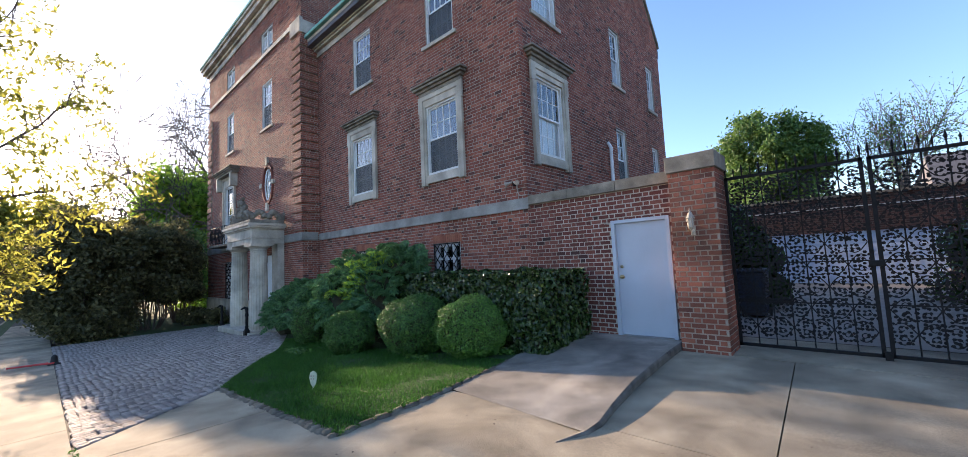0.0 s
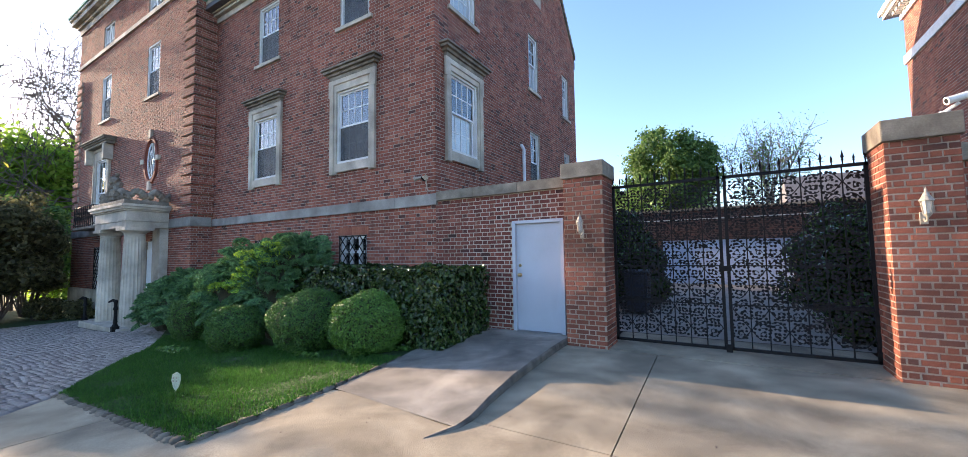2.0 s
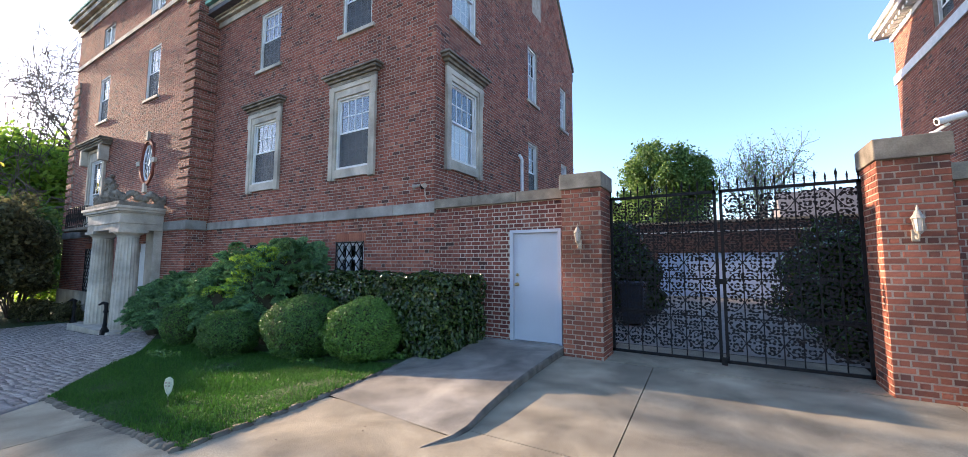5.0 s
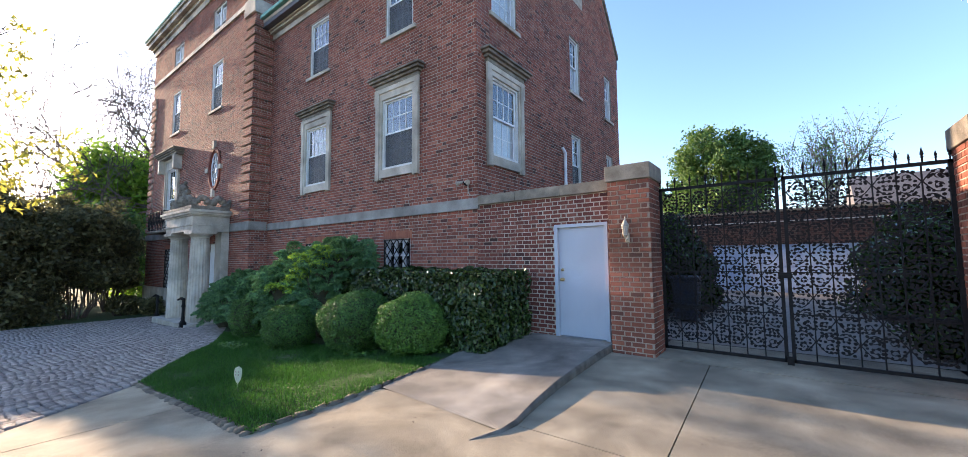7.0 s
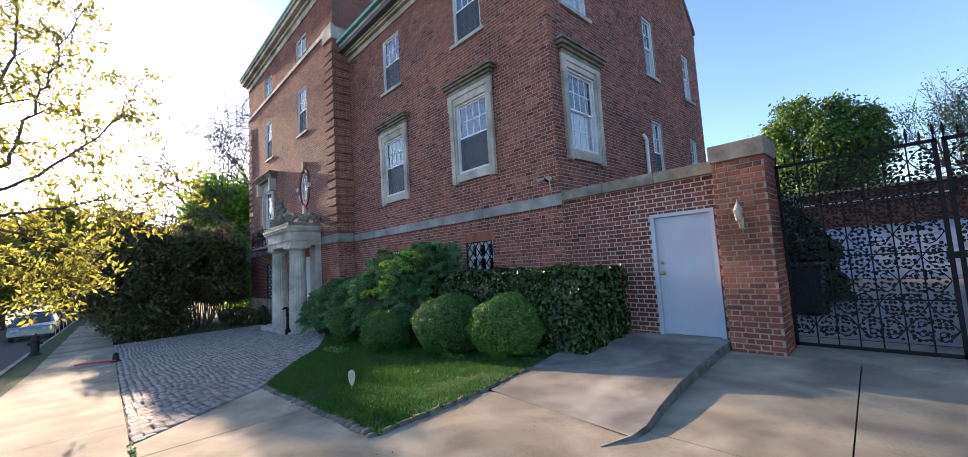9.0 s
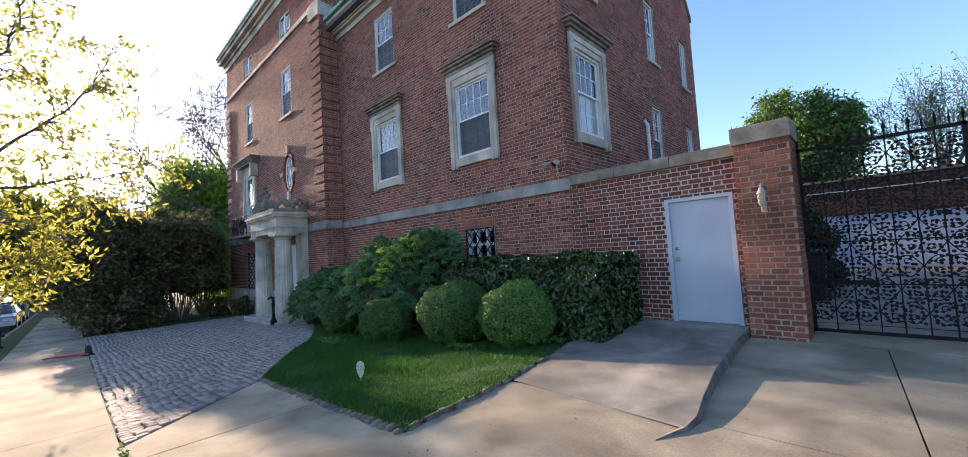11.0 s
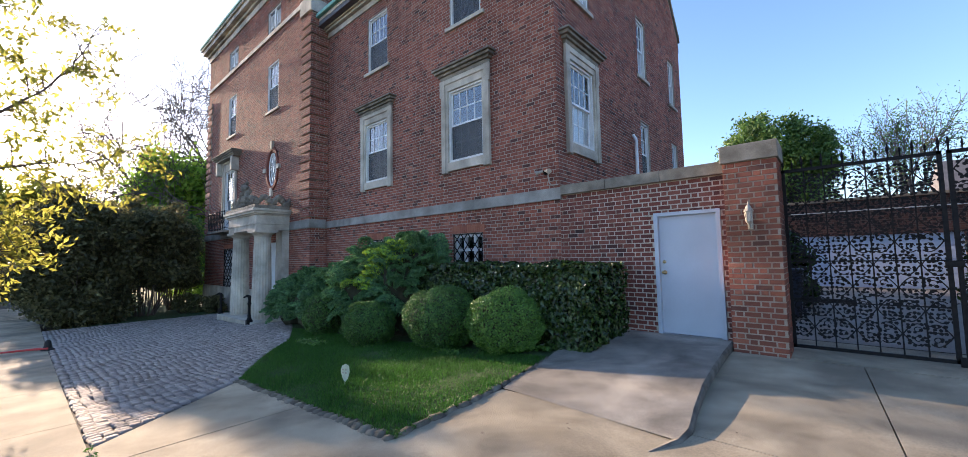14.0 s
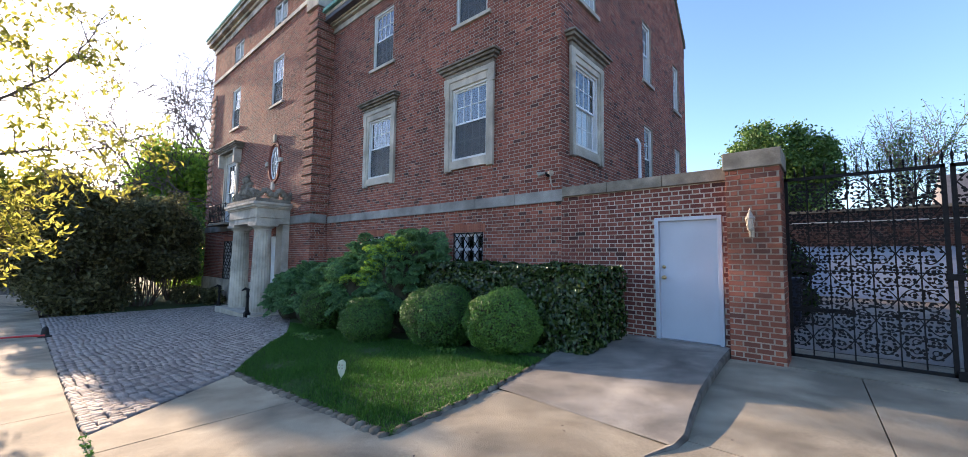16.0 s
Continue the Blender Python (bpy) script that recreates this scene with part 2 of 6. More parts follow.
def glass_material(name, tint, mirror):
    m = bpy.data.materials.new(name)
    m.use_nodes = True
    n, l = m.node_tree.nodes, m.node_tree.links
    n.remove(n["Principled BSDF"])
    clear, gloss, mix, fr = n.new("ShaderNodeBsdfTransparent"), n.new("ShaderNodeBsdfGlossy"), n.new("ShaderNodeMixShader"), n.new("ShaderNodeFresnel")
    clear.inputs["Color"].default_value = (*tint, 1)
    gloss.inputs["Roughness"].default_value = 0.02
    fr.inputs["IOR"].default_value = mirror
    l.new(fr.outputs[0], mix.inputs[0])
    l.new(clear.outputs[0], mix.inputs[1])
    l.new(gloss.outputs[0], mix.inputs[2])
    l.new(mix.outputs[0], n["Material Output"].inputs["Surface"])
    return m


M_GLASS = glass_material("window_glass", (0.92, 0.95, 0.96), 2.6)


# ---- building blocks ----
def part(name, bm, mat, parent=None, label="", smooth=False):
    me = bpy.data.meshes.new(name)
    bm.normal_update()
    bm.to_mesh(me)
    bm.free()
    me.materials.append(mat)
    if smooth:
        me.shade_smooth()
    ob = new(name, me)
    ob.parent = parent
    return tagged(ob, label)


def from_arrays(name, verts, faces, mat, parent=None, label="", smooth=False):
    me = bpy.data.meshes.new(name)
    me.from_pydata(verts, [], faces)
    me.update()
    me.materials.append(mat)
    if smooth:
        me.shade_smooth()
    ob = new(name, me)
    ob.parent = parent
    return tagged(ob, label)


def thing(name, label, category, group="", at=(0, 0, 0)):
    e = new(name)
    e.empty_display_size = 0.2
    e.location = at
    return tagged(e, label, category, group)


class Plane:
    """A wall's frame: u runs along it, o out of it, z up."""
    def __init__(self, origin, u, o):
        self.p, self.u, self.o = Vector(origin), Vector(u), Vector(o)

    def at(self, u, o, z):
        return self.p + self.u * u + self.o * o + Vector((0, 0, z))


FRONT = Plane((0, 6.91, 0), (1, 0, 0), (0, -1, 0))
PAV = Plane((0, 6.28, 0), (1, 0, 0), (0, -1, 0))
SIDE = Plane((-4.42, 0, 0), (0, 1, 0), (1, 0, 0))
RETURN = Plane((-14.26, 0, 0), (0, 1, 0), (1, 0, 0))


def box(bm, f, u0, u1, o0, o1, z0, z1, bevel=0.0):
    vs = [bm.verts.new(f.at(u, o, z)) for u in (u0, u1) for o in (o0, o1) for z in (z0, z1)]
    fs = [bm.faces.new([vs[i] for i in q]) for q in ((0, 1, 3, 2), (4, 6, 7, 5), (0, 4, 5, 1), (2, 3, 7, 6), (0, 2, 6, 4), (1, 5, 7, 3))]
    bmesh.ops.recalc_face_normals(bm, faces=fs)
    if bevel:
        es = list({e for q in fs for e in q.edges})
        bmesh.ops.bevel(bm, geom=es, offset=bevel, segments=2, affect="EDGES", profile=0.6)
    return vs


def box_part(name, f, dims, mat, parent, label="", bevel=0.0):
    bm = bmesh.new()
    box(bm, f, *dims, bevel=bevel)
    return part(name, bm, mat, parent, label)


WORLD = Plane((0, 0, 0), (1, 0, 0), (0, 1, 0))


def rod(bm, a, b, r0, r1=None, n=6):
    a, b = Vector(a), Vector(b)
    r1 = r0 if r1 is None else r1
    d = (b - a)
    if d.length < 1e-5:
        return
    q = d.to_track_quat("Z", "Y").to_matrix()
    rings = []
    for p, r in ((a, r0), (b, r1)):
        rings.append([bm.verts.new(p + q @ Vector((math.cos(2 * math.pi * i / n) * r, math.sin(2 * math.pi * i / n) * r, 0))) for i in range(n)])
    for i in range(n):
        bm.faces.new((rings[0][i], rings[0][(i + 1) % n], rings[1][(i + 1) % n], rings[1][i]))
    bm.faces.new(rings[0][::-1])
    bm.faces.new(rings[1])


def lathe(bm, centre, profile, n=24, flutes=0, depth=0.0):
    """Turns a profile of (radius, height) round an upright axis."""
    rings = []
    for r, z in profile:
        ring = []
        for i in range(n):
            a = 2 * math.pi * i / n
            k = r - (depth * r * abs(math.sin(flutes * a / 2)) ** 0.7 if flutes else 0)
            ring.append(bm.verts.new((centre[0] + k * math.cos(a), centre[1] + k * math.sin(a), centre[2] + z)))
        rings.append(ring)
    for lo, hi in zip(rings, rings[1:]):
        for i in range(n):
            bm.faces.new((lo[i], lo[(i + 1) % n], hi[(i + 1) % n], hi[i]))
    bm.faces.new(rings[0][::-1])
    bm.faces.new(rings[-1])


def wall(name, f, u0, u1, z0, z1, holes, thick, mat, parent):
    """A wall sheet with depth, pierced by holes (u0, u1, z0, z1)."""
    us = sorted({u0, u1, *[h[0] for h in holes], *[h[1] for h in holes]})
    zs = sorted({z0, z1, *[h[2] for h in holes], *[h[3] for h in holes]})
    us, zs = [u for u in us if u0 <= u <= u1], [z for z in zs if z0 <= z <= z1]

    def solid(i, j):
        if not (0 <= i < len(us) - 1 and 0 <= j < len(zs) - 1):
            return False
        u, z = (us[i] + us[i + 1]) / 2, (zs[j] + zs[j + 1]) / 2
        return not any(h[0] < u < h[1] and h[2] < z < h[3] for h in holes)
    verts, faces, index = [], [], {}

    def v(i, j, back):
        key = (i, j, back)
        if key not in index:
            index[key] = len(verts)
            verts.append(f.at(us[i], -thick if back else 0, zs[j]))
        return index[key]
    for i in range(len(us) - 1):
        for j in range(len(zs) - 1):
            if not solid(i, j):
                continue
            for b in (0, 1):
                q = [v(i, j, b), v(i + 1, j, b), v(i + 1, j + 1, b), v(i, j + 1, b)]
                faces.append(q[::-1] if b else q)
            for (di, dj), (p, r) in {(-1, 0): ((0, 0), (0, 1)), (1, 0): ((1, 1), (1, 0)), (0, -1): ((1, 0), (0, 0)), (0, 1): ((0, 1), (1, 1))}.items():
                if not solid(i + di, j + dj):
                    a, c = (i + p[0], j + p[1]), (i + r[0], j + r[1])
                    faces.append([v(*a, 0), v(*c, 0), v(*c, 1), v(*a, 1)])
    ob = from_arrays(name, verts, faces, mat, parent)
    bm = bmesh.new()
    bm.from_mesh(ob.data)
    bmesh.ops.recalc_face_normals(bm, faces=bm.faces)
    bm.to_mesh(ob.data)
    bm.free()
    return ob


COURSE, JOINT, LONG, SHORT = 0.080, 0.0135, 0.203, 0.094


def brick_rects(u0, u1, z0, z1, holes, bond="flemish", seed=0):
    """Bricks of a face as (u0, u1, z0, z1), cut at the face's ends and at its holes."""
    rnd = random.Random(seed)
    out = []
    rows = max(1, round((z1 - z0) / COURSE))
    h = (z1 - z0) / rows
    for r in range(rows):
        za, zb = z0 + r * h + JOINT / 2, z0 + (r + 1) * h - JOINT / 2
        if bond == "flemish":
            step = [LONG, SHORT]
            u = u0 - (0.155 if r % 2 else 0.0)
            k = 0
        else:
            step = [LONG] if r % 6 else [SHORT]
            u = u0 - (LONG / 2 if r % 2 else 0.0)
            k = 0
        spans = []
        while u < u1:
            w = step[k % len(step)]
            a, b = max(u, u0), min(u + w, u1)
            if b - a > 0.025:
                spans.append((a, b))
            u += w + JOINT
            k += 1
        for a, b in spans:
            pieces = [(a, b)]
            for hu0, hu1, hz0, hz1 in holes:
                if hz0 < (za + zb) / 2 < hz1:
                    nxt = []
                    for p, q in pieces:
                        if q <= hu0 or p >= hu1:
                            nxt.append((p, q))
                        else:
                            if p < hu0 - 0.02:
                                nxt.append((p, hu0))
                            if q > hu1 + 0.02:
                                nxt.append((hu1, q))
                    pieces = nxt
            for p, q in pieces:
                j = rnd.uniform(-0.0015, 0.0015)
                out.append((p, q, za + j, zb + j, rnd.uniform(0.004, 0.0085)))
    return out


def bricks(name, f, rects, mat, parent, label=""):
    """Many bricks joined into one mesh: each a slab with chamfered face."""
    verts, faces = [], []
    c = 0.004
    for u0, u1, z0, z1, d in rects:
        n = len(verts)
        for u, z in ((u0, z0), (u1, z0), (u1, z1), (u0, z1)):
            verts.append(f.at(u, 0.0, z))
        for u, z in ((u0 + c, z0 + c), (u1 - c, z0 + c), (u1 - c, z1 - c), (u0 + c, z1 - c)):
            verts.append(f.at(u, d, z))
        faces += [(n + 4, n + 5, n + 6, n + 7), (n, n + 1, n + 5, n + 4), (n + 1, n + 2, n + 6, n + 5), (n + 2, n + 3, n + 7, n + 6), (n + 3, n, n + 4, n + 7)]
    if f.u.cross(Vector((0, 0, 1))).dot(f.o) < 0:
        faces = [q[::-1] for q in faces]
    ob = from_arrays(name, [tuple(v) for v in verts], faces, mat, parent, label)
    ob["kind"] = "stuff"
    return ob


def brick_objects(f, rects, mat, parent):
    """Single bricks as objects on shared meshes, by size."""
    kinds = {}
    for u0, u1, z0, z1, d in rects:
        w, h = round(u1 - u0, 2), round(z1 - z0, 3)
        key = (w, h, round(f.u.x), round(f.u.y))
        if key not in kinds:
            g = Plane((0, 0, 0), f.u, f.o)
            bm = bmesh.new()
            vs = box(bm, g, -w / 2, w / 2, -0.02, 0.0, -h / 2, h / 2)
            me = bpy.data.meshes.new("brick")
            top = [v for v in vs if abs(v.co.dot(f.o)) < 1e-6]
            for v in top:
                s = v.co.dot(f.u)
                v.co -= f.u * math.copysign(0.004, s)
                v.co.z -= math.copysign(0.004, v.co.z)
            bm.normal_update()
            bm.to_mesh(me)
            bm.free()
            me.materials.append(mat)
            kinds[key] = me
        ob = new("brick", kinds[key])
        ob.location = f.at((u0 + u1) / 2, d, (z0 + z1) / 2)
        ob.parent = parent


GX = [-400, -80, -36, -27, -17, -14, -7.3, -3.3, -2.0, 400]
GZ = [-6, -2.2, -1.3, -1.05, -0.80, -0.65, -0.33, -0.08, -0.05, -0.05]


def gz(x):
    """The ground's height: level by the gate, falling away towards -x."""
    return float(np.interp(x, GX, GZ))


def sheet(name, poly_rows, mat, parent=None, label="", thick=0.0):
    """A ground sheet from rows of points of equal count."""
    verts, faces = [], []
    n = len(poly_rows[0])
    for row in poly_rows:
        verts += [tuple(p) for p in row]
    for i in range(len(poly_rows) - 1):
        for j in range(n - 1):
            faces.append((i * n + j, i * n + j + 1, (i + 1) * n + j + 1, (i + 1) * n + j))
    ob = from_arrays(name, verts, faces, mat, parent, label)
    bm = bmesh.new()
    bm.from_mesh(ob.data)
    bmesh.ops.recalc_face_normals(bm, faces=bm.faces)
    if sum(q.normal.z for q in bm.faces) < 0:
        bmesh.ops.reverse_faces(bm, faces=bm.faces)
    if thick:
        top = list(bm.faces)
        r = bmesh.ops.extrude_face_region(bm, geom=top)
        bmesh.ops.translate(bm, verts=[g for g in r["geom"] if isinstance(g, bmesh.types.BMVert)], vec=(0, 0, 0))
        for g in top:
            for v in g.verts:
                v.co.z -= thick
        bmesh.ops.recalc_face_normals(bm, faces=bm.faces)
    bm.to_mesh(ob.data)
    bm.free()
    return ob


def leaf_mesh(name, centres, normals, size, mat, parent=None, label="", aspect=1.6, tilt=0.7, seed=1, droop=0.0, fold=0.25):
    """A cloud of small folded leaves at the given places, leaning about their normals."""
    rng = np.random.default_rng(seed)
    n = len(centres)
    c, nm = np.asarray(centres, float), np.asarray(normals, float)
    nm = nm + rng.normal(0, tilt, (n, 3))
    nm /= np.linalg.norm(nm, axis=1, keepdims=True) + 1e-9
    d = rng.normal(0, 1, (n, 3))
    d[:, 2] -= droop
    d -= nm * np.sum(d * nm, axis=1, keepdims=True)
    d /= np.linalg.norm(d, axis=1, keepdims=True) + 1e-9
    w = np.cross(nm, d)
    s = size * rng.uniform(0.65, 1.3, (n, 1))
    lift = nm * s * fold
    v = np.stack([c - d * s * aspect / 2, c + w * s / 2 + lift, c + d * s * aspect / 2, c - w * s / 2 + lift], axis=1).reshape(-1, 3)
    me = bpy.data.meshes.new(name)
    me.vertices.add(4 * n)
    me.vertices.foreach_set("co", v.astype(np.float32).ravel())
    idx = np.arange(n)[:, None] * 4
    tri = np.concatenate([idx + [0, 1, 2], idx + [0, 2, 3]], axis=1).reshape(-1)
    me.loops.add(6 * n)
    me.loops.foreach_set("vertex_index", tri.astype(np.int32))
    me.polygons.add(2 * n)
    me.polygons.foreach_set("loop_start", (np.arange(2 * n) * 3).astype(np.int32))
    me.update(calc_edges=True)
    me.validate()
    me.materials.append(mat)
    ob = new(name, me)
    ob.parent = parent
    return tagged(ob, label, kind="stuff" if parent is None else "")


def blob_points(rng, n, centre, radii, lump=0.12, freq=2.0, shell=0.25, low=-0.75, seed=0):
    """Places and normals on an uneven rounded form."""
    d = rng.normal(0, 1, (int(n * 1.7), 3))
    d /= np.linalg.norm(d, axis=1, keepdims=True)
    d = d[d[:, 2] > low][:n]
    k = np.array([1 + lump * noise.noise(Vector(q) * freq + Vector((seed * 3.1, 7, seed))) for q in d])
    k *= 1 - shell * rng.random(len(d)) ** 2
    r = np.asarray(radii, float)
    p = d * r * k[:, None] + np.asarray(centre, float)
    nm = d / r
    return p, nm / np.linalg.norm(nm, axis=1, keepdims=True)


# ---- ground ----
def strip(y0, y1, x0, x1, dz, step=None):
    xs = sorted({x0, x1, *[x for x in GX if x0 < x < x1]})
    return [[(x, y0, gz(x) + dz), (x, y1, gz(x) + dz)] for x in xs]


tagged(sheet("ground", strip(-400, 400, -400, 400, -0.14), M_SOIL), "bare brown soil under the paving and lawns", "ground", kind="structure")
tagged(sheet("road", strip(-11.5, -2.36, -300, -8, -0.13), M_ASPHALT), "grey asphalt street beside the pavement", "road", kind="structure")
verge = tagged(sheet("verge", strip(-2.33, -1.62, -300, -5, -0.02), M_TURF), "grass verge between pavement and street", "verge", kind="structure")
lawn_far = tagged(sheet("garden_bed", strip(0.9, 40, -120, -22.0, -0.02), M_TURF), "planted garden bed beyond the cobbled forecourt", "garden bed", kind="structure")

pavement = tagged(sheet("pavement", strip(-4.1, 7.2, -5.0, 60, -0.06), M_JOINT), "pale concrete slabs with dark joints", "pavement", kind="structure")
tagged(sheet("pavement_bed", strip(-1.62, 0.1, -300, -5.0, -0.06), M_JOINT), "dark bed under the pavement slabs", "pavement", kind="structure")


def slab(x0, x1, y0, y1, lift=0.0, rise=0.0, parent=pavement, skew=(0.0, 0.0)):
    """One concrete slab with softened edges, lying on the falling ground."""
    g = 0.006
    xs = [x0 + g, *[x for x in GX if x0 + g < x < x1 - g], x1 - g]
    ob = sheet("slab", [[(x + skew[0] + (skew[1] - skew[0]) * (x - x0) / (x1 - x0), y0 + g, gz(x) + lift), (x, y1 - g, gz(x) + lift + rise)] for x in xs], M_CONCRETE, parent, thick=0.055)
    return ob


# pavement along the street, and the apron before lawn and gate
xs = [-3.0, -4.15, -6.6, -9.25, -11.8, -14.4, -17.0, -19.6, -22.2, -25, -28, -31, -34, -38, -42]
for a, b in zip(xs[1:], xs):
    slab(a, b, -1.6, 0.1)
for a, b in ((-3.0, 0.12), (0.12, 3.1), (3.1, 6.2), (6.2, 9.3)):
    slab(a, b, -4.1, -1.6)
    slab(a, b, -1.6, 0.1)
    slab(a - (0.2 if a == -3.0 else 0), b, 0.1, 3.36)
for a, b in ((-1.42, 0.0), (0.0, 3.1), (3.1, 6.2), (6.2, 9.3)):
    slab(a, b, 3.36, 6.62, 0.0, 0.035, skew=(0.12 if a == 0.0 else 0.0, 0.12 if b == 0.0 else 0.0))
slab(-0.85, 2.72, 6.64, 8.2, 0.036, 0.0)


def apron():
    """The two slabs between cobbles and lawn, whose edge runs aslant."""
    for pts in (((-4.79, 0.1), (-3.0, 0.1), (-3.07, 1.76), (-4.79, 1.76)), ((-5.36, 0.1), (-4.81, 0.1), (-4.81, 1.76), (-6.9, 1.76))):
        rows = []
        for k in range(7):
            s = k / 6
            row = []
            for a, b in ((pts[0], pts[3]), (pts[1], pts[2])):
                x, y = a[0] + (b[0] - a[0]) * s, a[1] + (b[1] - a[1]) * s
                row.append((x, y, gz(x)))
            rows.append(row)
        sheet("slab", rows, M_CONCRETE, pavement, thick=0.055)


apron()


def ramp():
    """The concrete ramp up to the side door, with a rounded kerb edge that runs out in a curve."""
    edge = [(-1.46, 6.90, 0.09), (-1.44, 6.2, 0.085), (-1.40, 5.3, 0.075), (-1.35, 4.5, 0.055), (-1.27, 3.8, 0.025), (-1.21, 3.375, -0.005), (-1.235, 3.15, -0.025), (-1.36, 2.85, -0.046)]
    left = [(-3.8, 6.90, 0.09), (-3.75, 6.2, 0.03), (-3.62, 5.3, -0.06), (-3.46, 4.5, -0.075), (-3.32, 3.8, -0.075), (-3.2, 3.375, -0.07), (-1.275, 3.15, -0.036), (-1.375, 2.85, -0.049)]
    rows, face = [], []
    for (x, y, z), (x2, y2, z2) in zip(edge, left):
        face.append([(x + 0.030, y, min(z, gz(x)) - 0.06), (x + 0.030, y, z - 0.025), (x + 0.016, y, z - 0.006), (x, y, z)])
        row = []
        for k in range(6):
            s = k / 5
            row.append((x + (x2 - x) * s, y + (y2 - y) * s, z + (z2 - z) * s))
        rows.append(row)
    ob = sheet("ramp", rows, M_RAMP, thick=0.0)
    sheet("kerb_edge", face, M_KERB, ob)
    tagged(ob, "worn concrete ramp, coloured darker for shade, rising to the white door", "ramp", kind="structure")


ramp()
tagged(sheet("courtyard", strip(8.2, 30, -4.4, 12, 0.045), M_YARD), "grey concrete courtyard behind the iron gate", "courtyard", kind="structure")
tagged(sheet("forecourt", strip(0.1, 6.3, -22.0, -5.0, -0.035), M_JOINT), "cobbled forecourt of grey granite setts", "forecourt", kind="structure")

# ---- the house ----
house = thing("house", "three-storey red brick mansion with limestone trim and quoins", "house", at=(-14, 10, 0))
house.location = (0, 0, 0)
Z0 = -1.3


def window_opening(cu, w, z0, z1):
    return (cu - w / 2, cu + w / 2, z0, z1)


def sash(f, cu, w, z0, z1, parent, cols=4, deep=0.14, blind=True, screen=True, label="white sash window with small panes"):
    """A double-hung window set back in its opening: box frame, two sashes with glazing bars, glass, insect screen, blind."""
    a, b = cu - w / 2, cu + w / 2
    bm = bmesh.new()
    t = 0.055
    box(bm, f, a, a + t, -deep - 0.1, -deep + 0.05, z0, z1)
    box(bm, f, b - t, b, -deep - 0.1, -deep + 0.05, z0, z1)
    box(bm, f, a + t, b - t, -deep - 0.1, -deep + 0.05, z1 - t, z1)
    box(bm, f, a + t, b - t, -deep - 0.1, -deep + 0.07, z0, z0 + 0.06)
    win = part("window", bm, M_TRIM, parent, label)
    zm = (z0 + z1) / 2 + 0.02
    for lo, hi, o, name in ((zm - 0.02, z1 - t, -deep, "upper_sash"), (z0 + 0.06, zm + 0.02, -deep - 0.04, "lower_sash")):
        bm = bmesh.new()
        s = 0.045
        u0, u1 = a + t, b - t
        box(bm, f, u0, u0 + s, o - 0.035, o, lo, hi)
        box(bm, f, u1 - s, u1, o - 0.035, o, lo, hi)
        box(bm, f, u0 + s, u1 - s, o - 0.035, o, lo, lo + s)
        box(bm, f, u0 + s, u1 - s, o - 0.035, o, hi - s, hi)
        for k in range(1, cols):
            u = u0 + s + (u1 - u0 - 2 * s) * k / cols
            box(bm, f, u - 0.011, u + 0.011, o - 0.028, o - 0.004, lo + s, hi - s)
        zc = (lo + hi) / 2
        for k in range(cols):
            p = u0 + s + (u1 - u0 - 2 * s) * k / cols
            q = u0 + s + (u1 - u0 - 2 * s) * (k + 1) / cols
            box(bm, f, p + 0.011, q - 0.011, o - 0.026, o - 0.006, zc - 0.011, zc + 0.011)
        part(name, bm, M_WHITE, win)
        bm = bmesh.new()
        box(bm, f, u0 + s, u1 - s, o - 0.022, o - 0.016, lo + s, hi - s)
        g = part("pane", bm, M_GLASS, win)
        g.visible_shadow = False
    if screen:
        box_part("insect_screen", f, (a + t + 0.01, b - t - 0.01, -deep - 0.012, -deep - 0.006, z0 + 0.07, zm - 0.02), M_SCREEN_OPEN, win, "dark insect screen")
    if blind:
        box_part("blind", f, (a + t, b - t, -deep - 0.07, -deep - 0.06, z0 + 0.06, z1 - t), M_BLIND, win, "pale drawn blind")
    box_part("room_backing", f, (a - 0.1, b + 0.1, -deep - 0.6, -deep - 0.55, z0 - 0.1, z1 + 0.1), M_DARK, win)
    return win


def screen_material():
    """A fine dark mesh: mostly see-through, seen as a veil."""
    m = bpy.data.materials.new("insect_screen_open")
    m.use_nodes = True
    n, l = m.node_tree.nodes, m.node_tree.links
    b, tr, mx = n["Principled BSDF"], n.new("ShaderNodeBsdfTransparent"), n.new("ShaderNodeMixShader")
    b.inputs["Base Color"].default_value, b.inputs["Roughness"].default_value = (0.06, 0.07, 0.08, 1), 0.6
    mx.inputs[0].default_value = 0.55
    l.new(tr.outputs[0], mx.inputs[1])
    l.new(b.outputs[0], mx.inputs[2])
    l.new(mx.outputs[0], n["Material Output"].inputs["Surface"])
    return m


M_SCREEN_OPEN = screen_material()


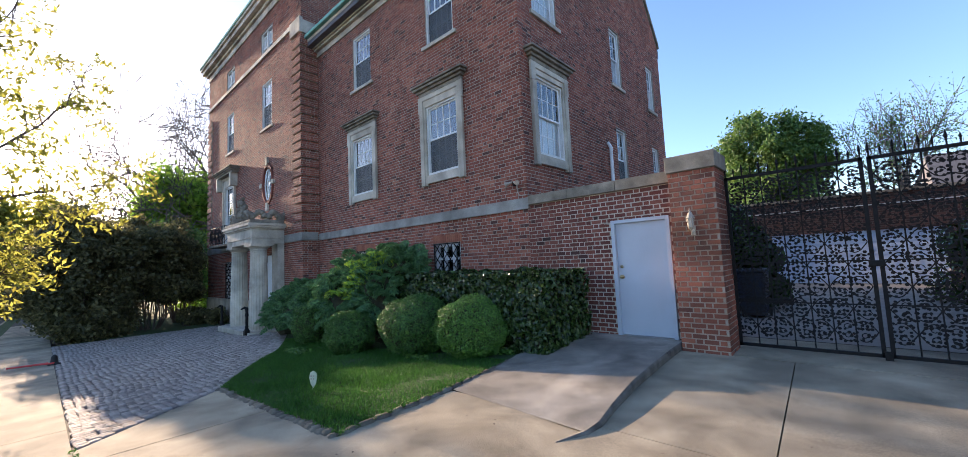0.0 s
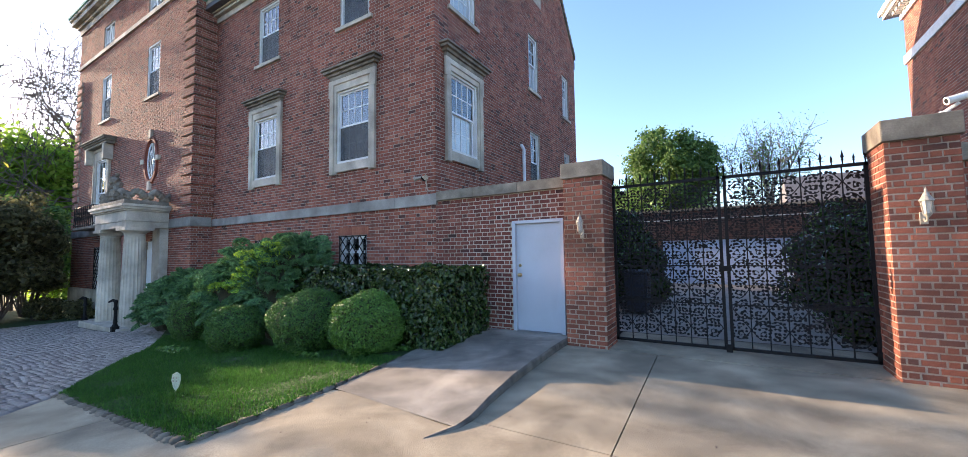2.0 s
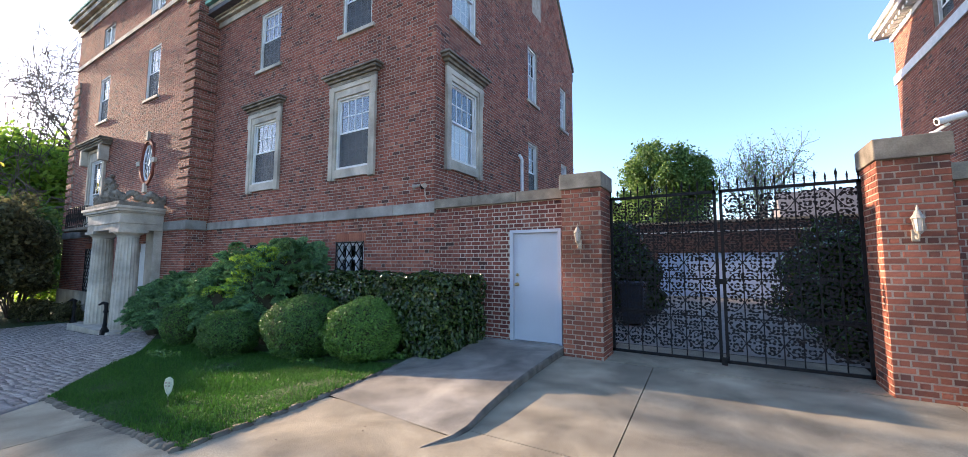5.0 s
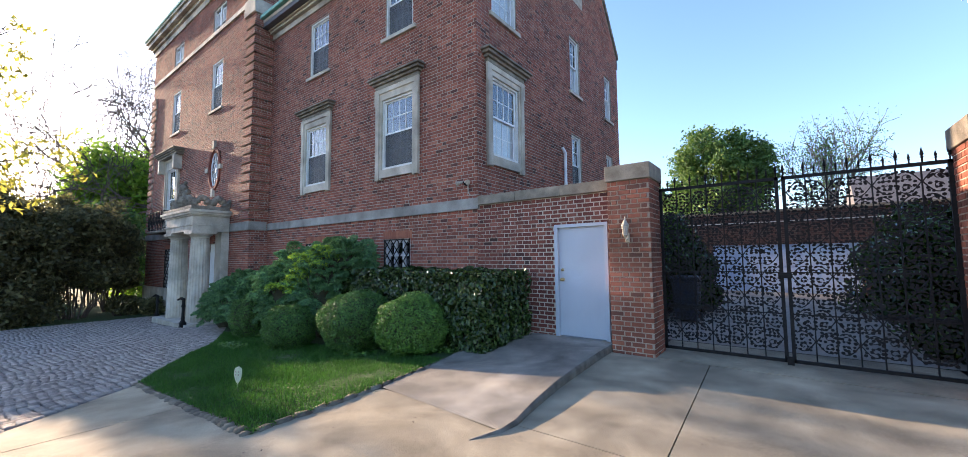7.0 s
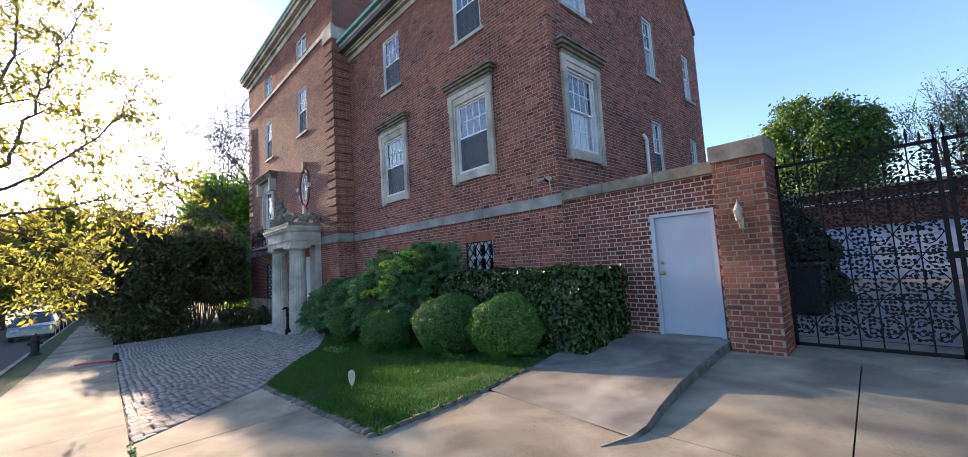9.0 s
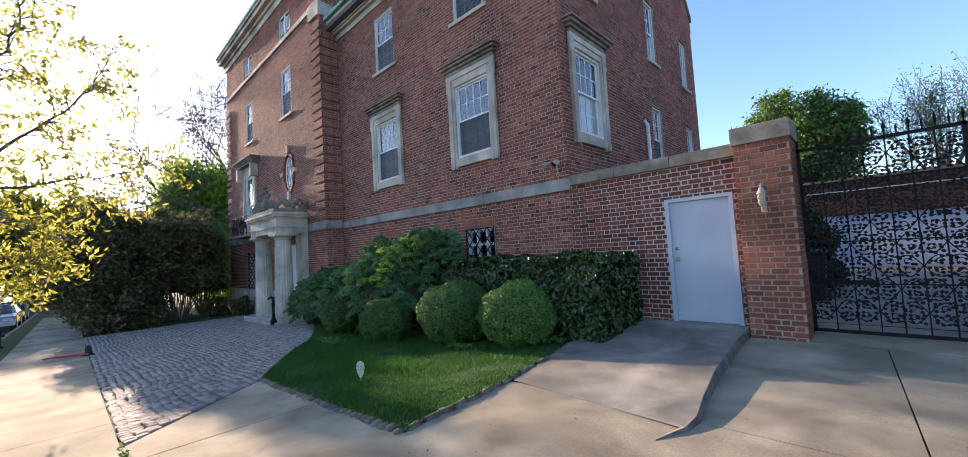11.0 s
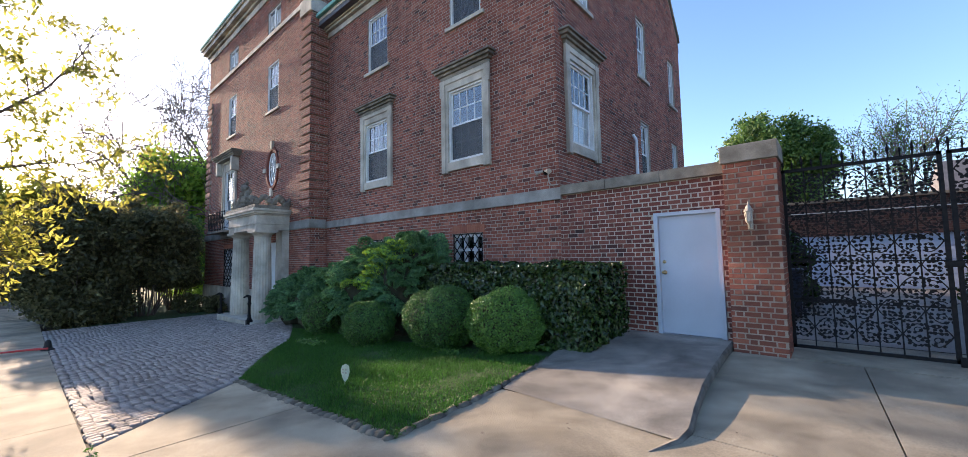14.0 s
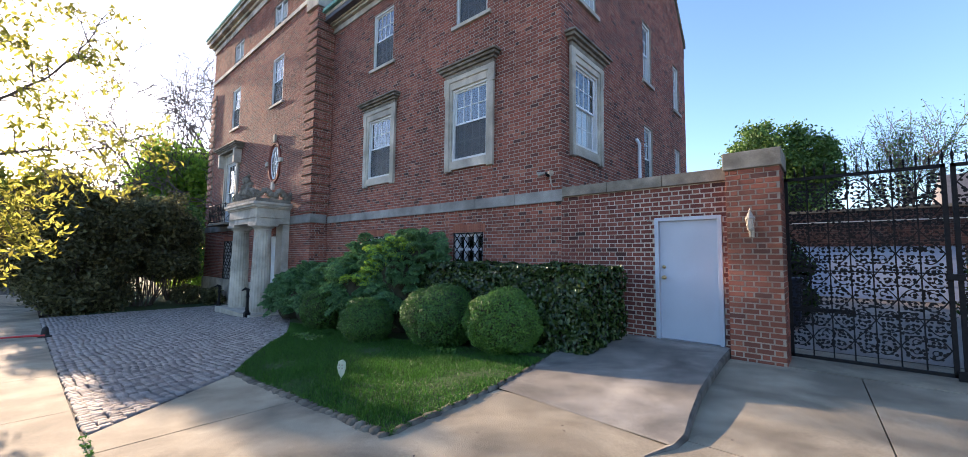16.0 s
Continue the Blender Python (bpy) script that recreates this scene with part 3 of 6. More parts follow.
def surround(f, cu, parent, z0=3.66, z1=6.18, w=1.64, iw=1.22, iz0=3.93, iz1=5.86, head=True, wide=0.0):
    """A limestone architrave in two steps with shoulders, a sill and a weathered hood."""
    a, b = cu - w / 2, cu + w / 2
    i, j = cu - iw / 2, cu + iw / 2
    s = 0.13
    st = box_part("window_head", f, (i, j, -0.1, 0.07, iz1, z1), M_STONE, parent, "pale limestone window surround", 0.006)
    box_part("fillet", f, (a + s, b - s, 0.05, 0.10, z1 - s, z1 - 0.006), M_STONE, st, bevel=0.005)
    box_part("window_base", f, (i, j, -0.1, 0.07, z0 + 0.05, iz0), M_STONE, parent, bevel=0.006)
    for u0, u1, v0, v1 in ((a, i, a - 0.015, a + s), (j, b, b - s, b + 0.015)):
        jamb = box_part("jamb", f, (u0, u1, -0.1, 0.07, z0, z1), M_STONE, parent, bevel=0.006)
        box_part("fillet", f, (v0, v1, 0.05, 0.10, z0 + 0.006, z1 - 0.45), M_STONE, jamb, bevel=0.005)
        box_part("shoulder", f, (v0 - (0.04 if v0 < cu else 0), v1 + (0.04 if v0 > cu else 0), 0.05, 0.105, z1 - 0.45, z1 - 0.006), M_STONE, jamb, bevel=0.005)
    if head:
        bm = bmesh.new()
        for k, (d, o, zz) in enumerate(((0.02, 0.10, 0.10), (0.08, 0.15, 0.07), (0.15, 0.22, 0.07), (0.20, 0.27, 0.05))):
            zb = z1 + sum((0.10, 0.07, 0.07, 0.05)[:k])
            box(bm, f, a - d - wide, b + d + wide, -0.02, o + wide * 0.5, zb, zb + zz, 0.008)
        part("hood", bm, M_STONE_DARK, st, "weathered grey stone hood")
    return st


def sill(f, cu, w, z, parent):
    box_part("sill", f, (cu - w / 2, cu + w / 2, -0.1, 0.07, z - 0.1, z), M_STONE, parent, bevel=0.008)


def facade(f, u0, u1, z0, z1, holes, seed, name, parent=house, mat=None, butt=0.0):
    wall(name, f, u0 + butt, u1, z0, z1, holes, 0.35, M_MORTAR, parent)
    return bricks("brickwork", f, brick_rects(u0, u1, z0, z1, holes, "flemish", seed), mat or M_BRICK, parent)


W1, W2 = -11.0, -7.06
F_HOLES = [window_opening(c, w, a, b) for c in (W1, W2) for w, a, b in ((1.22, 3.93, 5.86), (1.10, 7.62, 9.50), (1.00, 1.20, 2.05))]
facade(FRONT, -14.26, -4.42, Z0, 10.0, F_HOLES, 1, "front_wall")
for c in (W1, W2):
    sash(FRONT, c, 1.22, 3.93, 5.86, house, deep=0.03)
    surround(FRONT, c, house)
    sash(FRONT, c, 1.10, 7.62, 9.50, house, deep=0.08)
    sill(FRONT, c, 1.38, 7.62, house)

# side wall with its gable
S_HOLES = [(7.45, 8.61, 3.93, 5.84), (7.52, 8.62, 7.44, 9.40), (11.91, 12.69, 3.55, 5.57), (15.06, 15.78, 3.75, 5.53), (11.91, 12.69, 7.0, 8.95), (15.06, 15.78, 6.95, 8.72), (12.3, 13.1, 10.3, 11.7)]
facade(SIDE, 6.91, 16.62, Z0, 10.0, [h for h in S_HOLES if h[3] < 10], 2, "side_wall", butt=0.35)


def gable():
    """The side wall above the eaves, stepped in brick courses up to the ridge."""
    verts = [SIDE.at(u, o, z) for o in (0, -0.35) for u, z in ((6.91, 10.0), (16.62, 10.0), (11.76, 15.9))]
    from_arrays("gable_wall", [tuple(v) for v in verts], [(0, 1, 2), (5, 4, 3), (0, 2, 5, 3), (1, 4, 5, 2)], M_MORTAR, house)
    rects = []
    for r in range(78):
        za = 10.0 + r * COURSE
        inset = (za + COURSE - 10.0) / 5.9 * 4.86
        rects += [q for q in brick_rects(6.91 + inset, 16.62 - inset, za, za + COURSE, S_HOLES[6:], "flemish", r)]
    bricks("brickwork", SIDE, rects, M_BRICK, house)
    bm = bmesh.new()
    for u0, u1 in ((16.72, 11.76), (6.81, 11.76)):
        a, b = SIDE.at(u0, 0.06, 9.95), SIDE.at(u1, 0.06, 15.98)
        a2, b2 = SIDE.at(u0, -0.4, 9.95), SIDE.at(u1, -0.4, 15.98)
        vs = [bm.verts.new(p) for p in (a, b, b2, a2)] + [bm.verts.new(p + Vector((0, 0, 0.2))) for p in (a, b, b2, a2)]
        for q in ((0, 1, 2, 3), (7, 6, 5, 4), (0, 4, 5, 1), (1, 5, 6, 2), (2, 6, 7, 3), (3, 7, 4, 0)):
            bm.faces.new([vs[i] for i in q])
    bmesh.ops.recalc_face_normals(bm, faces=bm.faces)
    part("coping", bm, M_STONE_DARK, house)


gable()
sash(SIDE, 8.03, 1.16, 3.93, 5.84, house, deep=0.03, screen=False)
surround(SIDE, 8.03, house, 3.66, 6.10, 1.54, 1.16, 3.93, 5.84)
sash(SIDE, 8.07, 1.10, 7.44, 9.40, house, deep=0.08, screen=False)
sill(SIDE, 8.07, 1.34, 7.44, house)
for c, w, a, b in ((12.30, 0.78, 3.55, 5.57), (15.42, 0.72, 3.75, 5.53), (12.30, 0.78, 7.0, 8.95), (15.42, 0.72, 6.95, 8.72)):
    sash(SIDE, c, w, a, b, house, cols=3, deep=0.10, screen=b == 5.57)
    sill(SIDE, c, w + 0.2, a, house)
box_part("window", SIDE, (12.3, 13.1, -0.2, -0.12, 10.3, 11.7), M_TRIM, house)

# body behind the walls, roof and rear
bm = bmesh.new()
box(bm, WORLD, -26.9, -4.8, 7.4, 16.5, Z0, 9.9)
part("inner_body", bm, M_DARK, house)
RX0, RX1 = -27.0, -4.45
from_arrays("roof", [(RX0, 6.5, 10.35), (RX1, 6.5, 10.35), (RX1, 11.88, 15.95), (RX0, 11.88, 15.95), (RX0, 16.85, 9.9), (RX1, 16.85, 9.9), (RX0, 16.85, 9.6), (RX1, 16.85, 9.6), (RX0, 6.5, 10.2), (RX1, 6.5, 10.2)],
            [(0, 1, 2, 3), (3, 2, 5, 4), (4, 5, 7, 6), (6, 7, 9, 8), (8, 9, 1, 0), (0, 3, 4, 6, 8), (1, 9, 7, 5, 2)], M_ROOF, house, "grey slate roof")

# belt courses and cornices
def band(f, u0, u1, z0, z1, out, parent, mat, piece=1.3, name="belt_course"):
    n = max(1, round((u1 - u0) / piece))
    for k in range(n):
        a, b = u0 + (u1 - u0) * k / n, u0 + (u1 - u0) * (k + 1) / n
        bm = bmesh.new()
        box(bm, f, a + 0.003, b - 0.003, -0.05, out, z0, z1, 0.006)
        part(name, bm, mat, parent)


band(FRONT, -14.2, -4.36, 2.62, 2.87, 0.055, house, M_BELT)
bm = bmesh.new()
for o, za, zb in ((0.05, 9.86, 10.06), (0.16, 10.06, 10.14), (0.22, 10.14, 10.28), (0.42, 10.36, 10.48)):
    box(bm, FRONT, -14.2, -4.42 + o * 0.5, -0.02, o, za, zb, 0.008)
part("cornice", bm, M_STONE, house, "moulded limestone cornice")
for k in range(16):
    u = -14.0 + k * 0.62
    box_part("bracket", FRONT, (u, u + 0.09, 0.1, 0.40, 10.28, 10.36), M_STONE, house)
box_part("gutter", FRONT, (-14.2, -4.3, 0.36, 0.54, 10.48, 10.62), M_COPPER, house, "green copper gutter", 0.03)

# ---- the projecting pavilion ----
PW = [-17.8, -22.95]
P_HOLES = [window_opening(c, 1.12, 7.86, 9.95) for c in PW] + [window_opening(c, 1.36, 11.42, 12.45) for c in PW] + [window_opening(-23.0, 1.3, 3.0, 6.05), (-18.05, -16.75, -0.7, 2.2), (-23.6, -22.4, 0.2, 2.1), (-18.25, -17.1, 4.62, 6.0)]
facade(PAV, -27.0, -14.26, 0.22, 11.16, P_HOLES, 3, "pavilion_wall")
facade(PAV, -27.0, -14.26, 11.34, 13.1, P_HOLES, 4, "attic_wall")
wall("attic_belt_wall", PAV, -27.0, -14.26, 11.16, 11.34, [], 0.35, M_MORTAR, house)
wall("base_wall", PAV, -27.0, -14.26, Z0, 0.22, [(-18.05, -16.75, -0.7, 0.22)], 0.35, M_MORTAR, house)
facade(RETURN, 6.28, 6.905, Z0, 10.68, [], 5, "return_wall", butt=0.35)
facade(RETURN, 6.28, 12.0, 11.28, 13.1, [], 6, "attic_return_wall", butt=0.35)
wall("attic_belt_return", RETURN, 6.63, 12.0, 10.6, 11.28, [], 0.3, M_MORTAR, house)
wall("attic_far_wall", Plane((-27, 0, 0), (0, 1, 0), (-1, 0, 0)), 6.28, 16.8, Z0, 13.1, [], 0.3, M_MORTAR, house)
bm = bmesh.new()
box(bm, WORLD, -26.7, -14.6, 6.9, 12.0, 9.9, 13.2)
part("attic_body", bm, M_DARK, house)
band(PAV, -27.04, -14.21, 2.62, 2.92, 0.055, house, M_BELT)
band(RETURN, 6.28, 6.85, 2.62, 2.92, 0.05, house, M_BELT)
band(PAV, -27.04, -15.12, 11.16, 11.34, 0.07, house, M_STONE, 2.0)
band(PAV, -15.12, -14.21, 10.76, 11.36, 0.09, house, M_STONE, 2.0, "corner_block")
band(RETURN, 6.2, 12.0, 10.72, 11.24, 0.09, house, M_STONE, 2.0)
band(PAV, -27.06, -18.6, -1.2, 0.22, 0.06, house, M_STONE, 1.4, "base_stone")
band(PAV, -16.2, -14.21, -1.2, 0.0, 0.06, house, M_STONE, 1.4, "base_stone")
bm = bmesh.new()
for o, za, zb in ((0.06, 13.05, 13.35), (0.16, 13.35, 13.5), (0.34, 13.5, 13.72), (0.42, 13.72, 13.85)):
    box(bm, PAV, -27.0 - o, -14.26 + o, -0.3, o, za, zb, 0.01)
    box(bm, RETURN, 6.58, 12.0, -0.3, o, za, zb, 0.01)
part("attic_cornice", bm, M_STONE, house, "limestone attic cornice")
bm = bmesh.new()
box(bm, PAV, -27.46, -13.8, -0.3, 0.46, 13.85, 13.99, 0.02)
box(bm, RETURN, 6.58, 12.0, -0.3, 0.46, 13.85, 13.99, 0.02)
part("attic_gutter", bm, M_COPPER, house, "green copper eaves gutter")
box_part("attic_roof", WORLD, (-27.0, -14.3, 6.4, 12.0, 13.8, 14.1), M_ROOF, house)

for c in PW:
    sash(PAV, c, 1.12, 7.86, 9.95, house, cols=3, deep=0.06)
    sill(PAV, c, 1.36, 7.86, house)
    bm = bmesh.new()                                   # fretwork attic window
    u0, u1, za, zb = c - 0.68, c + 0.68, 11.42, 12.45
    for q in ((u0, u0 + 0.07, za, zb), (u1 - 0.07, u1, za, zb), (u0 + 0.07, u1 - 0.07, za, za + 0.07), (u0 + 0.07, u1 - 0.07, zb - 0.07, zb), (c - 0.06, c + 0.06, za + 0.07, zb - 0.07)):
        box(bm, PAV, q[0], q[1], -0.14, -0.04, q[2], q[3])
    for s in (-1, 1):
        m = c + s * 0.34
        for q in ((m - 0.17, m + 0.17, 11.64, 11.69), (m - 0.17, m + 0.17, 12.18, 12.23), (m - 0.19, m - 0.14, 11.69, 12.18), (m + 0.14, m + 0.19, 11.69, 12.18), (m - 0.02, m + 0.02, 11.69, 12.18)):
            box(bm, PAV, q[0], q[1], -0.11, -0.06, q[2], q[3])
    fw = part("window", bm, M_TRIM, house, "white attic window with fretwork bars")
    box_part("pane", PAV, (u0 + 0.05, u1 - 0.05, -0.125, -0.118, za + 0.05, zb - 0.05), M_GLASS, fw)
    box_part("room_backing", PAV, (u0, u1, -0.5, -0.45, za, zb), M_DARK, fw)

# French window with surround and hood, balcony in front
sash(PAV, -23.0, 1.3, 3.0, 6.05, house, cols=3, deep=0.02, screen=False, label="tall white French window")
surround(PAV, -23.0, house, 2.92, 6.58, 2.0, 1.3, 3.0, 6.05, True, 0.4)
for s in (-1, 1):
    box_part("console", PAV, (-23.0 + s * 1.12 - 0.11, -23.0 + s * 1.12 + 0.11, 0.0, 0.34, 5.9, 6.58), M_STONE, house, bevel=0.03)
balcony = part("balcony", (lambda b: (box(b, PAV, -24.3, -21.7, 0.0, 0.62, 2.86, 2.98, 0.02), b)[1])(bmesh.new()), M_STONE_DARK, house, "shallow stone balcony with iron railing")
bm = bmesh.new()
for z in (3.06, 3.86):
    rod(bm, PAV.at(-24.25, 0.58, z), PAV.at(-21.75, 0.58, z), 0.018)
    for u in (-24.25, -21.75):
        rod(bm, PAV.at(u, 0.58, z), PAV.at(u, 0.02, z), 0.018)
for k in range(11):
    u = -24.25 + k * 0.25
    rod(bm, PAV.at(u, 0.58, 2.98), PAV.at(u, 0.58, 3.9), 0.016)
    if k < 10:
        rod(bm, PAV.at(u, 0.58, 3.06), PAV.at(u + 0.25, 0.58, 3.86), 0.010)
        rod(bm, PAV.at(u + 0.25, 0.58, 3.06), PAV.at(u, 0.58, 3.86), 0.010)
for u in (-24.25, -21.75):
    rod(bm, PAV.at(u, 0.58, 3.06), PAV.at(u, 0.02, 3.86), 0.010)
    rod(bm, PAV.at(u, 0.58, 3.86), PAV.at(u, 0.02, 3.06), 0.010)
part("railing", bm, M_IRON, balcony, "black wrought-iron lattice railing")

# oval window with four keystones
bm = bmesh.new()
OU, OZ, NA = -17.68, 5.31, 40
ring = []
for i in range(NA):
    a = 2 * math.pi * i / NA
    ring.append([bm.verts.new(PAV.at(OU + math.cos(a) * ru, o, OZ + math.sin(a) * rz)) for ru, rz, o in ((0.62, 0.92, 0.0), (0.62, 0.92, 0.06), (0.5, 0.78, 0.06), (0.46, 0.74, -0.12))])
for i in range(NA):
    for k in range(3):
        bm.faces.new((ring[i][k], ring[(i + 1) % NA][k], ring[(i + 1) % NA][k + 1], ring[i][k + 1]))
bmesh.ops.recalc_face_normals(bm, faces=bm.faces)
oval = part("oval_window", bm, M_BRICK, house, "upright oval window ringed with brick and stone keys")
for du, dz, w, h in ((0, 1.0, 0.10, 0.17), (0, -1.0, 0.10, 0.17), (-0.68, 0, 0.14, 0.09), (0.68, 0, 0.14, 0.09)):
    box_part("keystone", PAV, (OU + du - w, OU + du + w, 0.0, 0.10, OZ + dz - h, OZ + dz + h), M_STONE, oval, bevel=0.01)
bm = bmesh.new()
rin = [[bm.verts.new(PAV.at(OU + math.cos(2 * math.pi * i / NA) * ru, o, OZ + math.sin(2 * math.pi * i / NA) * rz)) for ru, rz, o in ((0.5, 0.78, -0.02), (0.40, 0.66, -0.03), (0.38, 0.64, -0.1))] for i in range(NA)]
for i in range(NA):
    for k in range(2):
        bm.faces.new((rin[i][k], rin[(i + 1) % NA][k], rin[(i + 1) % NA][k + 1], rin[i][k + 1]))
for i in range(8):
    a = 2 * math.pi * i / 8
    rod(bm, PAV.at(OU + math.cos(a) * 0.14, -0.02, OZ + math.sin(a) * 0.2), PAV.at(OU + math.cos(a) * 0.40, -0.02, OZ + math.sin(a) * 0.66), 0.018)
for i in range(20):
    a, b = 2 * math.pi * i / 20, 2 * math.pi * (i + 1) / 20
    rod(bm, PAV.at(OU + math.cos(a) * 0.14, -0.02, OZ + math.sin(a) * 0.2), PAV.at(OU + math.cos(b) * 0.14, -0.02, OZ + math.sin(b) * 0.2), 0.014)
part("glazing", bm, M_WHITE, oval)
bm = bmesh.new()
bm.faces.new([bm.verts.new(PAV.at(OU + math.cos(2 * math.pi * i / NA) * 0.45, -0.035, OZ + math.sin(2 * math.pi * i / NA) * 0.73)) for i in range(NA)])
part("pane", bm, M_GLASS, oval)
box_part("blind", PAV, (OU - 0.56, OU + 0.56, -0.10, -0.08, OZ - 0.68, OZ + 0.68), M_BLIND, oval)

# quoins: raised brick blocks on the pavilion's corners
def quoins(corner_u, f, other, z0, z1, sign, seed):
    n, pitch, tall, po = int((z1 - z0) / 0.343), 0.343, 0.25, 0.075
    for k in range(n):
        za = z0 + k * pitch
        long_one = k % 2 == 0
        w = 0.80 if long_one else 0.68
        a, b = (corner_u - w, corner_u) if sign > 0 else (corner_u, corner_u + w)
        q = part("quoin", (lambda bb: (box(bb, f, a, b + (po if sign > 0 else 0), -0.02, po, za + 0.02, za + 0.02 + tall, 0.006), bb)[1])(bmesh.new()), M_MORTAR, house)
        g = Plane(f.at(0, po, 0), f.u, f.o)
        bricks("quoin_bricks", g, brick_rects(a, b + (po if sign > 0 else 0), za + 0.024, za + 0.016 + tall, [], "flemish", seed + k), M_BRICK, q)
        if other:
            h = Plane(other.at(0, po, 0), other.u, other.o)
            bb = bmesh.new()
            box(bb, other, 6.28 - po + 0.002, 6.90, -0.02, po - 0.001, za + 0.02, za + 0.02 + tall, 0.006)
            part("quoin_return", bb, M_MORTAR, q)
            bricks("quoin_bricks", h, brick_rects(6.28 - po, 6.90, za + 0.024, za + 0.016 + tall, [], "flemish", seed + 50 + k), M_BRICK, q)


quoins(-14.26, PAV, RETURN, 3.0, 10.68, 1, 100)
quoins(-27.0, PAV, None, 3.0, 10.68, -1, 200)

# basement window left of the porch, with lattice
def lattice_window(f, cu, w, z0, z1, parent, label):
    """A small barred window: white casement behind a black iron diamond grille, under a flat brick arch."""
    a, b = cu - w / 2, cu + w / 2
    bm = bmesh.new()
    t = 0.09
    for q in ((a, a + t, z0, z1), (b - t, b, z0, z1), (a + t, b - t, z1 - t, z1), (a + t, b - t, z0, z0 + t)):
        box(bm, f, q[0], q[1], -0.16, -0.05, q[2], q[3])
    for k in (1, 2):
        u = a + w * k / 3
        box(bm, f, u - 0.032, u + 0.032, -0.15, -0.06, z0 + t, z1 - t)
    for k in range(3):
        p, q = a + w * k / 3 + (t if k == 0 else 0.032), a + w * (k + 1) / 3 - (t if k == 2 else 0.032)
        zc = z0 + (z1 - z0) * 0.52
        box(bm, f, p, q, -0.148, -0.062, zc - 0.035, zc + 0.035)
    win = part("window", bm, M_WHITE, parent, label)
    box_part("pane", f, (a + t, b - t, -0.13, -0.124, z0 + t, z1 - t), M_GLASS, win)
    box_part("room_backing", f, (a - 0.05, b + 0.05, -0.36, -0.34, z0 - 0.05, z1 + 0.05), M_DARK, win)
    bm = bmesh.new()
    for u in (a + 0.015, b - 0.015):
        rod(bm, f.at(u, 0.02, z0), f.at(u, 0.02, z1), 0.014)
    for z in (z0 + 0.015, z1 - 0.015):
        rod(bm, f.at(a, 0.02, z), f.at(b, 0.02, z), 0.014)
    n = max(2, round(w / 0.26))
    s = w / n
    m = max(1, round((z1 - z0) / (s * 1.35)))
    hz = (z1 - z0) / m
    for i in range(n):
        for j in range(m):
            u, z = a + i * s, z0 + j * hz
            rod(bm, f.at(u, 0.02, z), f.at(u + s, 0.02, z + hz), 0.013)
            rod(bm, f.at(u + s, 0.02, z), f.at(u, 0.02, z + hz), 0.013)
    part("grille", bm, M_IRON, win, "black iron diamond grille")
    rects = [(a - 0.06 + k * (w + 0.12) / 15 + 0.005, a - 0.06 + (k + 1) * (w + 0.12) / 15 - 0.005, z1 + 0.01, z1 + 0.21, 0.012) for k in range(15)]
    bricks("flat_arch", f, rects, M_BRICK_ARCH, win)
    return win


M_BRICK_ARCH = material("brick_arch", [(0.0, (0.26, 0.09, 0.055)), (1.0, (0.36, 0.14, 0.08))], by="island", rough=0.9, fine=45, bump=0.3)
for c in (W1, W2):
    lattice_window(FRONT, c, 1.00, 1.20, 2.05, house, "small white window behind a black diamond grille")
lattice_window(PAV, -23.0, 1.2, 0.2, 2.1, house, "barred ground-floor window with diamond grille")

# ---- portico ----
portico = thing("portico", "limestone entrance portico with fluted columns and carved crest", "portico")
PZ = -0.80
CX, CY = (-18.5, -16.22), 5.42
bm = bmesh.new()
box(bm, WORLD, -19.3, -15.5, 4.85, 6.22, PZ - 0.3, PZ + 0.13, 0.015)
part("step", bm, M_STONE, portico, "worn stone entrance step")
for cx in CX:
    bm = bmesh.new()
    prof = [(0.345, 0.0), (0.345, 0.02)] + [(0.34 - 0.055 * (k / 8) ** 1.4, 0.02 + 3.0 * k / 8) for k in range(9)]
    lathe(bm, (cx, CY, PZ + 0.13), prof, 96, 20, 0.06)
    col = part("column", bm, M_STONE, portico, "fluted limestone column")
    bm = bmesh.new()
    lathe(bm, (cx, CY, PZ + 3.14), [(0.28, 0.0), (0.30, 0.03), (0.285, 0.05), (0.33, 0.10), (0.385, 0.14), (0.39, 0.16)], 40)
    box(bm, WORLD, cx - 0.40, cx + 0.40, CY - 0.40, CY + 0.40, PZ + 3.30, PZ + 3.40, 0.008)
    part("capital", bm, M_STONE, col)
for cx in CX:
    box_part("pilaster", WORLD, (cx - 0.3, cx + 0.3, 6.0, 6.26, PZ + 0.13, PZ + 3.4), M_STONE, portico, bevel=0.01)
EZ = PZ + 3.40
ex0, ex1, ey0 = CX[0] - 0.36, CX[1] + 0.36, CY - 0.36
for nm_, d, za, zb in (("architrave", 0.0, 0.0, 0.21), ("taenia", 0.03, 0.21, 0.26), ("frieze", 0.0, 0.26, 0.56), ("bed_mould", 0.05, 0.56, 0.61), ("corona", 0.12, 0.61, 0.69), ("cornice_top", 0.17, 0.69, 0.78)):
    box_part(nm_, WORLD, (ex0 - d, ex1 + d, ey0 - d, 6.24, EZ + za, EZ + zb), M_STONE, portico, bevel=0.006)
bm = bmesh.new()
CT = EZ + 0.78


